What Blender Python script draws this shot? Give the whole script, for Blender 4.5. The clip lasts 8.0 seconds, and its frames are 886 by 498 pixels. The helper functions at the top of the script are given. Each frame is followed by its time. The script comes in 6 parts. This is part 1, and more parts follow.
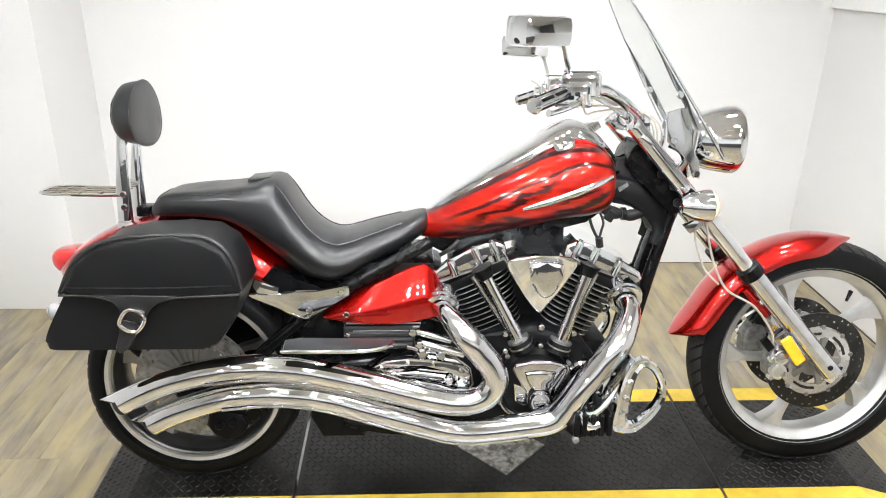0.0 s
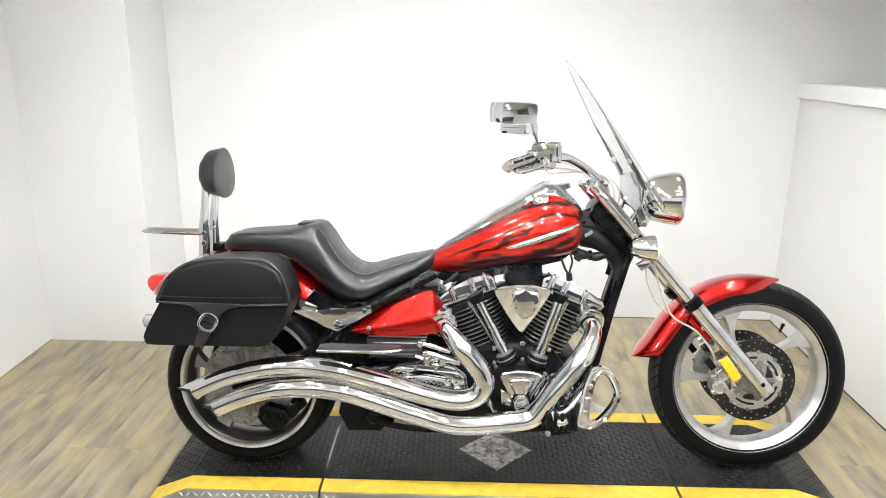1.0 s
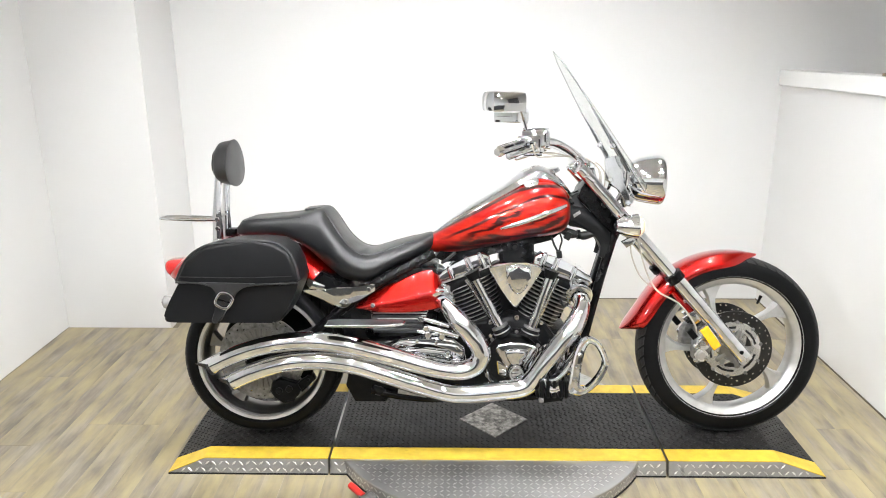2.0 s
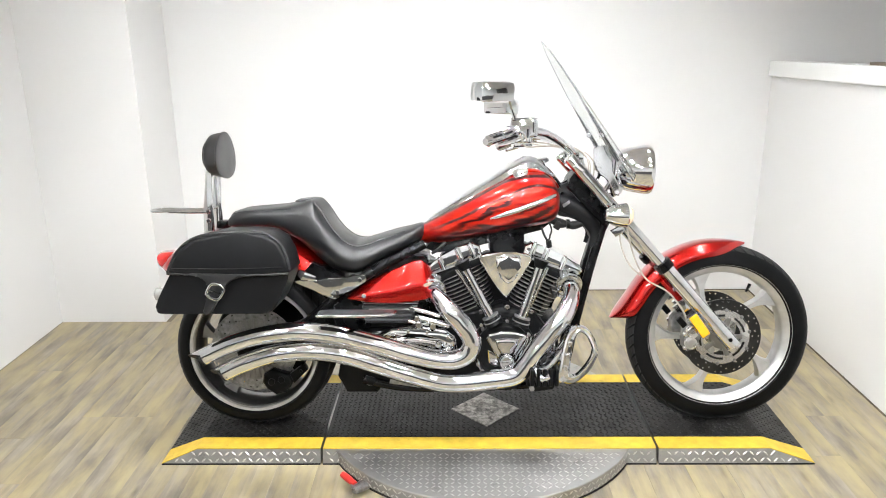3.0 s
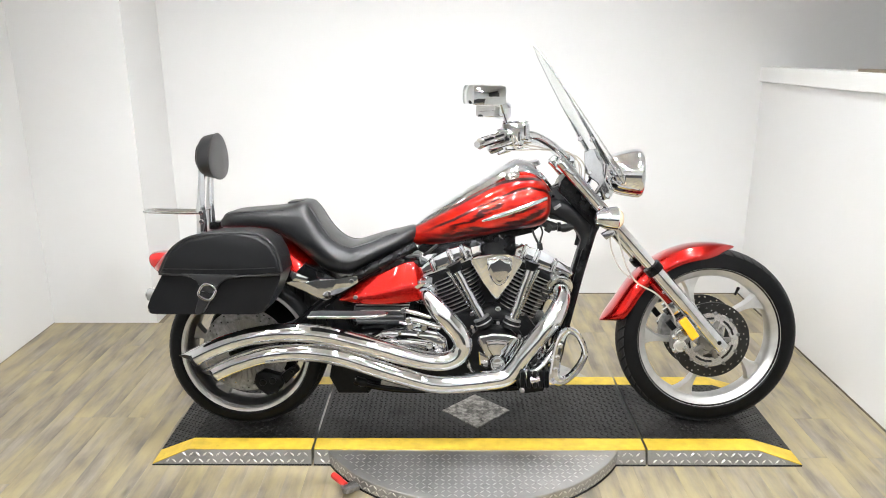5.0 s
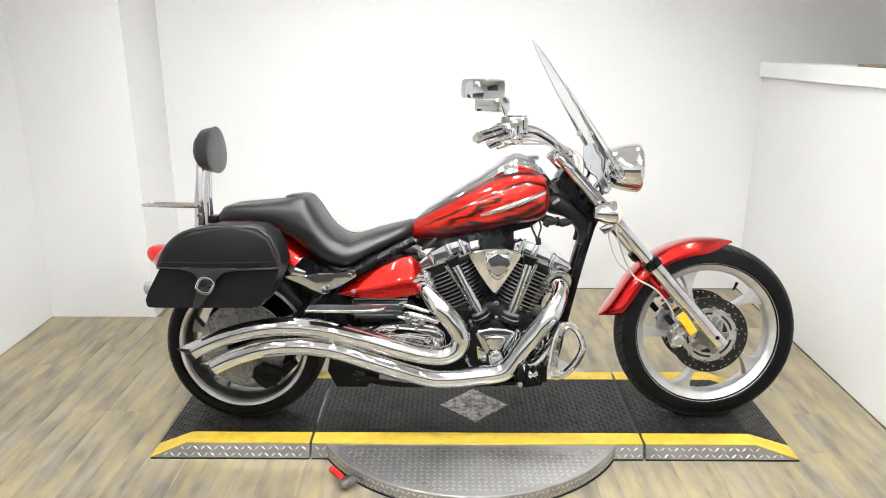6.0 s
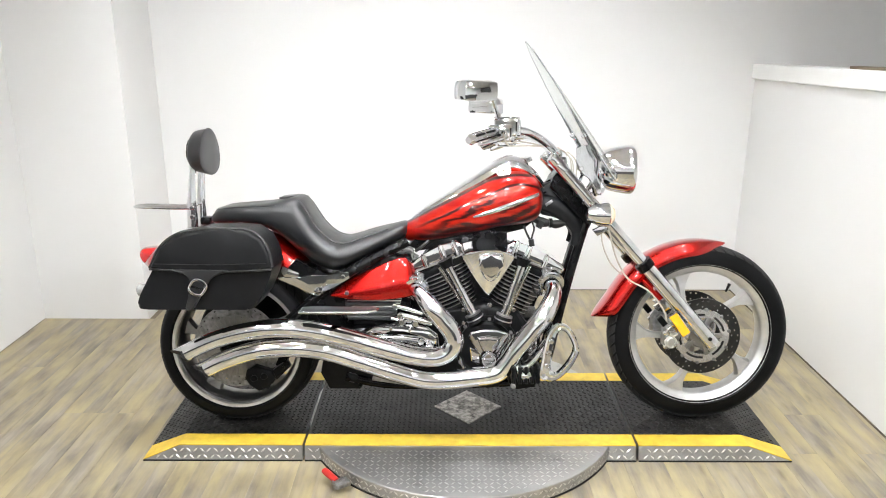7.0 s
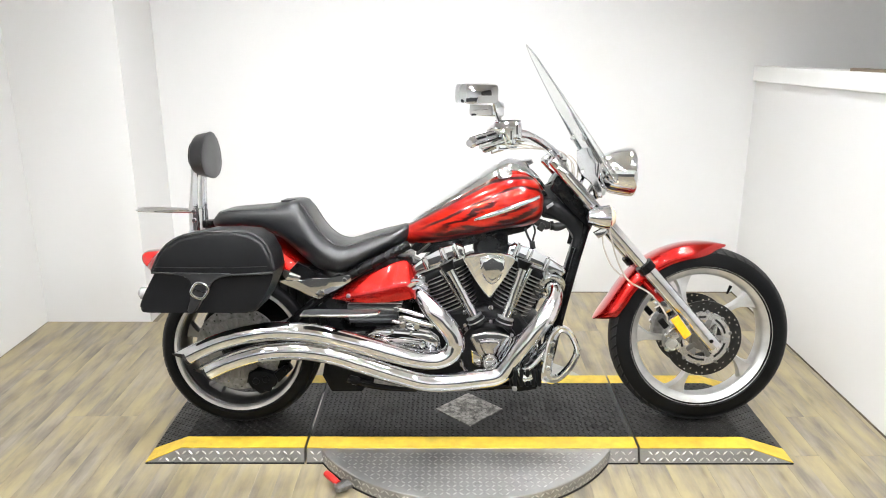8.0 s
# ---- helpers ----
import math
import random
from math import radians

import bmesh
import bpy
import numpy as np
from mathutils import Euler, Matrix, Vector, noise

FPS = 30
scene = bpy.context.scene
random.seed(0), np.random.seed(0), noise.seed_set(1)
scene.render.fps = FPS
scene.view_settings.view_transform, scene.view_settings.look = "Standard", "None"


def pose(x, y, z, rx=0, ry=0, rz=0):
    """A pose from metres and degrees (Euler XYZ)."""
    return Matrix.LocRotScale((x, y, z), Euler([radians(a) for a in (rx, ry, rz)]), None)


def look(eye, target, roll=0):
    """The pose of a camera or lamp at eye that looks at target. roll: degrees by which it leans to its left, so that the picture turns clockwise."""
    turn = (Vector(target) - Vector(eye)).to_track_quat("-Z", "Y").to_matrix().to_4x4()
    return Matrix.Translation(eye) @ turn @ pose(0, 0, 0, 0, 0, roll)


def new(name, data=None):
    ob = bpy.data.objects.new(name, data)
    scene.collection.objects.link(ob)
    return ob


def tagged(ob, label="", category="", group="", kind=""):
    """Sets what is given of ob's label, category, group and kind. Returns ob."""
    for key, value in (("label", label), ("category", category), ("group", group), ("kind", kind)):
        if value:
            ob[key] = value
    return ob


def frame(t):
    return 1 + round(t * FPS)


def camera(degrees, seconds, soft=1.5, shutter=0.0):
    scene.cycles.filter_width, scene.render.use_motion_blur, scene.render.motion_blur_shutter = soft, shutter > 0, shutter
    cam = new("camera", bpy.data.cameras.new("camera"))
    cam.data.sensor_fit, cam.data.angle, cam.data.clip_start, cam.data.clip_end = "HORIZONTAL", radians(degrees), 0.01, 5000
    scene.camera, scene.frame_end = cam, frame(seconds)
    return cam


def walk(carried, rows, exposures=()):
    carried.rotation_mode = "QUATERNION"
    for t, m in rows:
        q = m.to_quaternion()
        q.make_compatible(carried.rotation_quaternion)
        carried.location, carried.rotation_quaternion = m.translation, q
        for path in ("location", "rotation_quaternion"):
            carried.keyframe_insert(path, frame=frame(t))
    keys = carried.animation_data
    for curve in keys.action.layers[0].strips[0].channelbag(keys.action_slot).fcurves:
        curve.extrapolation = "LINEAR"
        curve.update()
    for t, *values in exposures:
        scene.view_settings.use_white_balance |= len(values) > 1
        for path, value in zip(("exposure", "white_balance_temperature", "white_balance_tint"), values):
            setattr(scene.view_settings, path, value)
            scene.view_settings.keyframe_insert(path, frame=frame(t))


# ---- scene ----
cam = camera(61.0, 8.0, soft=1.0)
PATH = [
    (0, (0.607, -1.918, 1.561), (0.695, -0.074, 0.79), 0.9),
    (0.1, (0.624, -1.989, 1.579), (0.705, -0.14, 0.822), -0.4),
    (0.2, (0.653, -2.056, 1.588), (0.723, -0.19, 0.873), -1.67),
    (0.3, (0.654, -2.119, 1.596), (0.724, -0.235, 0.929), -0.45),
    (0.4, (0.678, -2.184, 1.596), (0.73, -0.286, 0.969), 1.3),
    (0.5, (0.707, -2.243, 1.599), (0.74, -0.345, 0.969), 2.0),
    (0.6, (0.718, -2.292, 1.609), (0.75, -0.403, 0.954), 1.98),
    (0.7, (0.727, -2.349, 1.604), (0.733, -0.453, 0.966), 1.39),
    (0.8, (0.728, -2.401, 1.617), (0.709, -0.497, 1.003), 0.91),
    (0.9, (0.727, -2.455, 1.622), (0.694, -0.543, 1.036), 1.24),
    (1, (0.736, -2.516, 1.61), (0.698, -0.597, 1.048), 0.7),
    (1.1, (0.732, -2.561, 1.61), (0.732, -0.64, 1.054), 0.83),
    (1.2, (0.727, -2.607, 1.615), (0.724, -0.703, 1.002), 0.6),
    (2.3, (0.757, -2.713, 1.611), (0.71, -0.795, 1.045), -0.44),
    (2.5, (0.761, -2.717, 1.606), (0.711, -0.799, 1.04), -0.65),
    (2.7, (0.765, -2.72, 1.603), (0.723, -0.803, 1.036), -0.82),
    (3, (0.772, -2.728, 1.596), (0.742, -0.815, 1.012), -0.56),
    (3.2, (0.774, -2.732, 1.594), (0.756, -0.821, 1.002), -0.32),
    (3.5, (0.772, -2.734, 1.593), (0.741, -0.825, 0.999), -0.52),
    (3.8, (0.772, -2.737, 1.592), (0.735, -0.826, 1.001), -0.77),
    (4, (0.773, -2.738, 1.591), (0.743, -0.826, 1.006), -0.69),
    (4.2, (0.778, -2.739, 1.59), (0.762, -0.826, 1.008), -0.53),
    (4.5, (0.782, -2.745, 1.593), (0.771, -0.83, 1.018), -0.53),
    (4.7, (0.781, -2.746, 1.594), (0.768, -0.83, 1.021), -0.34),
    (5.8, (0.785, -2.743, 1.59), (0.772, -0.83, 1.007), 0.08),
    (6, (0.786, -2.744, 1.589), (0.773, -0.831, 1.003), 0.04),
    (6.2, (0.786, -2.743, 1.589), (0.776, -0.831, 1.001), -0.07),
    (6.5, (0.788, -2.741, 1.589), (0.781, -0.83, 1.0), -0.08),
    (6.8, (0.79, -2.742, 1.589), (0.785, -0.83, 1.003), 0.01),
    (7, (0.793, -2.745, 1.59), (0.793, -0.832, 1.008), 0.13),
    (7.2, (0.793, -2.748, 1.591), (0.793, -0.834, 1.012), -0.02),
    (7.5, (0.795, -2.749, 1.59), (0.794, -0.835, 1.01), 0.05),
    (7.8, (0.795, -2.749, 1.592), (0.79, -0.835, 1.013), 0.0),
    (8, (0.797, -2.75, 1.593), (0.791, -0.835, 1.017), -0.04),
]
walk(cam, [(t, look(eye, target, roll)) for t, eye, target, roll in PATH],
     exposures=[(0.0, -0.33), (1.0, -0.32), (2.5, -0.31), (3.5, -0.35), (4.5, -0.40), (6.0, -0.39), (7.0, -0.36), (8.0, -0.32)])

# ---- light ----
world = bpy.data.worlds.new("room_air")
scene.world = world
world.use_nodes = True
world.node_tree.nodes["Background"].inputs[0].default_value = (1.0, 0.97, 0.93, 1)
world.node_tree.nodes["Background"].inputs[1].default_value = 0.5

# ---- materials ----


def material(name, colour, rough=0.5, metal=0.0, coat=0.0, noise_scale=0.0, spread=0.25, bump=0.0, bump_scale=200.0,
             stretch=(1, 1, 1), rough_spread=0.0, spec=0.5, dirt=None):
    """A principled material whose colour and roughness wander at two scales, with a fine relief."""
    m = bpy.data.materials.new(name)
    m.use_nodes = True
    t = m.node_tree
    n, l = t.nodes, t.links
    p = n["Principled BSDF"]
    p.inputs["Base Color"].default_value = (*colour, 1)
    p.inputs["Roughness"].default_value = rough
    p.inputs["Metallic"].default_value = metal
    p.inputs["Coat Weight"].default_value = coat
    p.inputs["Coat Roughness"].default_value = 0.03
    p.inputs["Specular IOR Level"].default_value = spec
    co = n.new("ShaderNodeTexCoord")
    mp = n.new("ShaderNodeMapping")
    mp.inputs["Scale"].default_value = stretch
    l.new(co.outputs["Object"], mp.inputs[0])
    if noise_scale:
        a = n.new("ShaderNodeTexNoise")
        a.inputs["Scale"].default_value, a.inputs["Detail"].default_value = noise_scale, 8
        l.new(mp.outputs[0], a.inputs["Vector"])
        r = n.new("ShaderNodeMapRange")
        r.inputs["From Min"].default_value, r.inputs["From Max"].default_value = 0.3, 0.7
        r.inputs["To Min"].default_value, r.inputs["To Max"].default_value = 1 - spread, 1 + spread
        l.new(a.outputs["Fac"], r.inputs[0])
        mul = n.new("ShaderNodeVectorMath")
        mul.operation = "SCALE"
        mul.inputs[0].default_value = colour
        l.new(r.outputs[0], mul.inputs["Scale"])
        l.new(mul.outputs[0], p.inputs["Base Color"])
        if dirt:  # smudges: scale, how much is covered, what is left of the colour
            e = n.new("ShaderNodeTexNoise")
            e.inputs["Scale"].default_value, e.inputs["Detail"].default_value, e.inputs["Roughness"].default_value = dirt[0], 10, 0.72
            l.new(mp.outputs[0], e.inputs["Vector"])
            f = n.new("ShaderNodeMapRange")
            f.inputs["From Min"].default_value, f.inputs["From Max"].default_value = dirt[1] - 0.05, dirt[1] + 0.06
            f.inputs["To Min"].default_value, f.inputs["To Max"].default_value = dirt[2], 1.0
            l.new(e.outputs["Fac"], f.inputs[0])
            both = n.new("ShaderNodeVectorMath")
            both.operation = "SCALE"
            l.new(mul.outputs[0], both.inputs[0])
            l.new(f.outputs[0], both.inputs["Scale"])
            l.new(both.outputs[0], p.inputs["Base Color"])
        if rough_spread:
            q = n.new("ShaderNodeMapRange")
            q.inputs["From Min"].default_value, q.inputs["From Max"].default_value = 0.3, 0.7
            q.inputs["To Min"].default_value = max(rough - rough_spread, 0.02)
            q.inputs["To Max"].default_value = rough + rough_spread
            l.new(a.outputs["Fac"], q.inputs[0])
            l.new(q.outputs[0], p.inputs["Roughness"])
    if bump:
        b = n.new("ShaderNodeTexNoise")
        b.inputs["Scale"].default_value, b.inputs["Detail"].default_value = bump_scale, 4
        l.new(mp.outputs[0], b.inputs["Vector"])
        bm_node = n.new("ShaderNodeBump")
        bm_node.inputs["Strength"].default_value, bm_node.inputs["Distance"].default_value = bump, 0.002
        l.new(b.outputs["Fac"], bm_node.inputs["Height"])
        l.new(bm_node.outputs[0], p.inputs["Normal"])
    return m


CHROME = material("chrome", (0.84, 0.86, 0.89), 0.05, 1.0, noise_scale=9, spread=0.04, rough_spread=0.025, bump=0.10, bump_scale=30)
CHROME_WORN = material("worn chrome", (0.70, 0.715, 0.735), 0.14, 1.0, noise_scale=30, spread=0.1, rough_spread=0.08)
ALU = material("brushed aluminium", (0.70, 0.70, 0.695), 0.24, 1.0, noise_scale=14, spread=0.1, rough_spread=0.06, bump=0.06, bump_scale=90)
RIM = material("satin machined rim aluminium", (0.62, 0.62, 0.615), 0.44, 0.9, noise_scale=22, spread=0.12, rough_spread=0.06, bump=0.05, bump_scale=120)
NECK = material("grey black frame casting", (0.006, 0.0063, 0.007), 0.40, spec=0.18, noise_scale=14, spread=0.25, bump=0.1, bump_scale=160)
DIAMOND = material("mottled worn steel plate", (0.34, 0.325, 0.30), 0.42, 0.7, noise_scale=60, spread=0.5, rough_spread=0.12, bump=0.3, bump_scale=160, dirt=(22, 0.46, 0.35))
STEEL = material("grey steel", (0.27, 0.27, 0.268), 0.42, 0.9, noise_scale=60, spread=0.4, rough_spread=0.1)
# dark enough to carry the shade inside the rear wheel's barrel
DARK_ALU = material("darkened aluminium", (0.30, 0.297, 0.29), 0.40, 1.0, noise_scale=8, spread=0.2)
DISC = material("drilled disc steel", (0.055, 0.055, 0.054), 0.34, 1.0, noise_scale=18, spread=0.15)
RED = material("red paint", (0.46, 0.006, 0.004), 0.22, 0.85, 1.0, spec=0.25, noise_scale=3, spread=0.08)
TREAD = material("dusty tread rubber", (0.019, 0.019, 0.0192), 0.6, spec=0.25, noise_scale=25, spread=0.3, bump=0.2, bump_scale=260)
RUBBER = material("tyre rubber", (0.0045, 0.0046, 0.005), 0.44, spec=0.12, noise_scale=12, spread=0.3, bump=0.25, bump_scale=260)
LEATHER = material("black seat vinyl", (0.0060, 0.0064, 0.0073), 0.36, spec=0.60, noise_scale=10, spread=0.3, rough_spread=0.06, bump=0.08, bump_scale=420)
BAG = material("black bag leather", (0.0055, 0.0058, 0.0065), 0.36, spec=0.24, noise_scale=9, spread=0.3, bump=0.22, bump_scale=500, rough_spread=0.03)
STRAP = material("black strap leather", (0.013, 0.0132, 0.014), 0.34, spec=0.45, noise_scale=12, spread=0.3, bump=0.2, bump_scale=300)
BLACK = material("black enamel", (0.003, 0.0031, 0.0034), 0.26, spec=0.16, noise_scale=14, spread=0.3, rough_spread=0.08)
CAST = material("black crinkle casting", (0.0035, 0.0036, 0.0039), 0.42, spec=0.13, noise_scale=40, spread=0.35, bump=0.3, bump_scale=500)
PLASTIC = material("dark grey plastic", (0.024, 0.025, 0.027), 0.40, spec=0.3, noise_scale=20, spread=0.2)
AMBER = material("amber plastic", (0.95, 0.47, 0.02), 0.25, 0, 0.5, noise_scale=60, spread=0.08)
LENS_RED = material("red lens", (0.42, 0.012, 0.012), 0.12, 0, 1.0, noise_scale=60, spread=0.1)
LENS_CLEAR = material("clear ribbed lens", (0.30, 0.30, 0.295), 0.12, 0, 1.0, noise_scale=80, spread=0.06)
CREAM = material("cream lens", (0.85, 0.68, 0.48), 0.25, 0, 0.6, noise_scale=60, spread=0.06)
FIN_EDGE = material("bare fin edge", (0.62, 0.62, 0.63), 0.30, 1.0, noise_scale=40, spread=0.2)
ACRYLIC_EDGE = material("grey acrylic edge", (0.30, 0.31, 0.31), 0.25, noise_scale=30, spread=0.1)
CABLE = material("grey cable sheath", (0.40, 0.37, 0.32), 0.45, noise_scale=40, spread=0.15)
BRAID = material("black hose", (0.010, 0.010, 0.010), 0.45, spec=0.25, noise_scale=60, spread=0.3)
WALL = material("white glossy wall panel", (0.735, 0.733, 0.730), 0.30, 0, 0, noise_scale=0.8, spread=0.015)
CEIL = material("off-white ceiling paint", (0.84, 0.82, 0.79), 0.8, noise_scale=2, spread=0.04)
TRIM = material("white trim paint", (0.81, 0.81, 0.80), 0.45, noise_scale=3, spread=0.04)
LIGHT_WALL = material("white wall paint", (0.84, 0.845, 0.85), 0.6, noise_scale=2, spread=0.05)
TAN = material("dark grey wall paint", (0.085, 0.087, 0.090), 0.6, noise_scale=2, spread=0.1)
YELLOW = material("yellow safety paint", (0.62, 0.43, 0.045), 0.5, noise_scale=24, spread=0.14, bump=0.2, bump_scale=160, dirt=(9, 0.33, 0.62))
MAT = material("black rubber tread mat", (0.0155, 0.0151, 0.0144), 0.40, spec=0.32, noise_scale=9, spread=0.45, bump=0.2, bump_scale=120, rough_spread=0.12, dirt=(3.5, 0.50, 0.45))
PLATE_BAR = material("polished tread bar steel", (0.68, 0.67, 0.655), 0.32, 1.0, noise_scale=40, spread=0.15)
PLATE = material("steel tread plate", (0.40, 0.395, 0.385), 0.36, 0.85, noise_scale=5, spread=0.16, rough_spread=0.05, bump=0.06, bump_scale=140, dirt=(14, 0.36, 0.72))
SUBFLOOR = material("brown subfloor", (0.15, 0.12, 0.088), 0.7, noise_scale=5, spread=0.2)
GAP = material("dark gap", (0.006, 0.006, 0.006), 0.8)
GRIP_RED = material("red rubber grip", (0.50, 0.02, 0.015), 0.45, noise_scale=30, spread=0.2)
WOOD_STRIP = material("brown wooden strip", (0.16, 0.12, 0.08), 0.6, noise_scale=20, spread=0.2)

# tank paint: red with dark ragged streaks along the tank
TANK_RED = bpy.data.materials.new("red tank paint with dark streaks")
TANK_RED.use_nodes = True


def tank_paint(m):
    """Red with an airbrushed panel: a dark band arching over it and ragged dark strokes inside; two border strokes
    paint in reflections.
    """
    t = m.node_tree
    n, l = t.nodes, t.links
    p = n["Principled BSDF"]
    p.inputs["Roughness"].default_value, p.inputs["Metallic"].default_value = 0.28, 0.6
    p.inputs["Coat Weight"].default_value, p.inputs["Coat Roughness"].default_value = 0.9, 0.02
    p.inputs["Specular IOR Level"].default_value = 0.25
    co = n.new("ShaderNodeTexCoord")
    sep = n.new("ShaderNodeSeparateXYZ")
    l.new(co.outputs["Object"], sep.inputs[0])
    x, z = sep.outputs["X"], sep.outputs["Z"]

    def calc(op, a, b=None):
        k = n.new("ShaderNodeMath")
        k.operation = op
        for i, q in enumerate((a, b)):
            if isinstance(q, (int, float)):
                k.inputs[i].default_value = q
            elif q is not None:
                l.new(q, k.inputs[i])
        return k.outputs[0]

    def ramp(v, v0, v1, o0, o1):
        r = n.new("ShaderNodeMapRange")
        for key, val in (("From Min", v0), ("From Max", v1), ("To Min", o0), ("To Max", o1)):
            r.inputs[key].default_value = val
        l.new(v, r.inputs[0])
        return r.outputs[0]

    def noise(scale, seed, detail):
        mp = n.new("ShaderNodeMapping")
        mp.inputs["Rotation"].default_value = (0, radians(27), 0)
        mp.inputs["Scale"].default_value = scale
        mp.inputs["Location"].default_value = (seed, seed, seed)
        l.new(co.outputs["Object"], mp.inputs[0])
        a = n.new("ShaderNodeTexNoise")
        a.inputs["Scale"].default_value, a.inputs["Detail"].default_value = 1.0, detail
        l.new(mp.outputs[0], a.inputs["Vector"])
        return calc("SUBTRACT", a.outputs["Fac"], 0.5)

    rag = noise((11, 5, 42), 1.3, 8)

    def stroke(x0, z0, slope, bend, bend_x, power, half, amp, start, end, soft=0.5):
        """Darkness along z0 + slope (x - x0) - bend max(x - bend_x, 0)^power, fading in and out along x."""
        line = calc("ADD", calc("MULTIPLY", calc("SUBTRACT", x, x0), slope), z0)
        line = calc("SUBTRACT", line, calc("MULTIPLY", calc("POWER", calc("MAXIMUM", calc("SUBTRACT", x, bend_x), 0.0), power), bend))
        off = calc("ABSOLUTE", calc("ADD", calc("SUBTRACT", z, line), calc("MULTIPLY", rag, amp)))
        d = ramp(off, half * soft, half * (2 - soft), 1.0, 0.0)
        return calc("MULTIPLY", d, calc("MULTIPLY", ramp(x, start - 0.03, start + 0.05, 0, 1), ramp(x, end - 0.03, end + 0.01, 1, 0)))

    strokes = [stroke(0.702, 0.778, 0.486, 6.0, 0.98, 2.5, 0.0055, 0.014, 0.70, 1.20),
               # dark reflection along the console edge, painted as a stroke
               stroke(0.655, 0.790, 0.538, 1.5, 0.94, 1.8, 0.0050, 0.003, 0.62, 1.20, 0.6),
               stroke(0.773, 0.777, 0.54, 0.0, 2.0, 1.0, 0.010, 0.065, 0.76, 1.00, 0.55),
               stroke(0.738, 0.757, 0.17, -0.6, 0.98, 1.5, 0.013, 0.060, 0.72, 1.16, 0.55),
               stroke(0.90, 0.812, 0.30, 0.0, 2.0, 1.0, 0.004, 0.05, 0.98, 1.12, 0.3),
               # dark lower border: airbrush together with the tank's dark reflection of the floor
               stroke(0.659, 0.738, 0.07, -0.55, 0.90, 1.6, 0.011, 0.016, 0.66, 1.17, 0.4)]
    dark = strokes[0]
    for one in strokes[1:]:
        dark = calc("MAXIMUM", dark, one)
    flame = ramp(noise((9, 4, 34), 5.1, 6), -0.12, 0.12, 0.0, 1.0)
    red = n.new("ShaderNodeMix")
    red.data_type = "RGBA"
    red.inputs["A"].default_value, red.inputs["B"].default_value = (0.40, 0.005, 0.004, 1), (0.64, 0.022, 0.007, 1)
    l.new(flame, red.inputs["Factor"])
    mix = n.new("ShaderNodeMix")
    mix.data_type = "RGBA"
    mix.inputs["B"].default_value = (0.022, 0.0035, 0.0035, 1)
    l.new(red.outputs["Result"], mix.inputs["A"])
    l.new(calc("MULTIPLY", dark, 0.96), mix.inputs["Factor"])
    l.new(mix.outputs["Result"], p.inputs["Base Color"])


tank_paint(TANK_RED)

GLASS = bpy.data.materials.new("clear windscreen")
GLASS.use_nodes = True
gp = GLASS.node_tree.nodes["Principled BSDF"]
gp.inputs["Base Color"].default_value = (0.93, 0.95, 0.95, 1)
gp.inputs["Roughness"].default_value = 0.02
gp.inputs["Transmission Weight"].default_value = 1.0
gp.inputs["IOR"].default_value = 1.12

LAMP = bpy.data.materials.new("lamp diffuser")
LAMP.use_nodes = True
lp = LAMP.node_tree.nodes["Principled BSDF"]
lp.inputs["Emission Color"].default_value = (0.97, 0.985, 1.0, 1)
lp.inputs["Emission Strength"].default_value = 650.0

FLOOR = bpy.data.materials.new("grey oak vinyl plank")
FLOOR.use_nodes = True


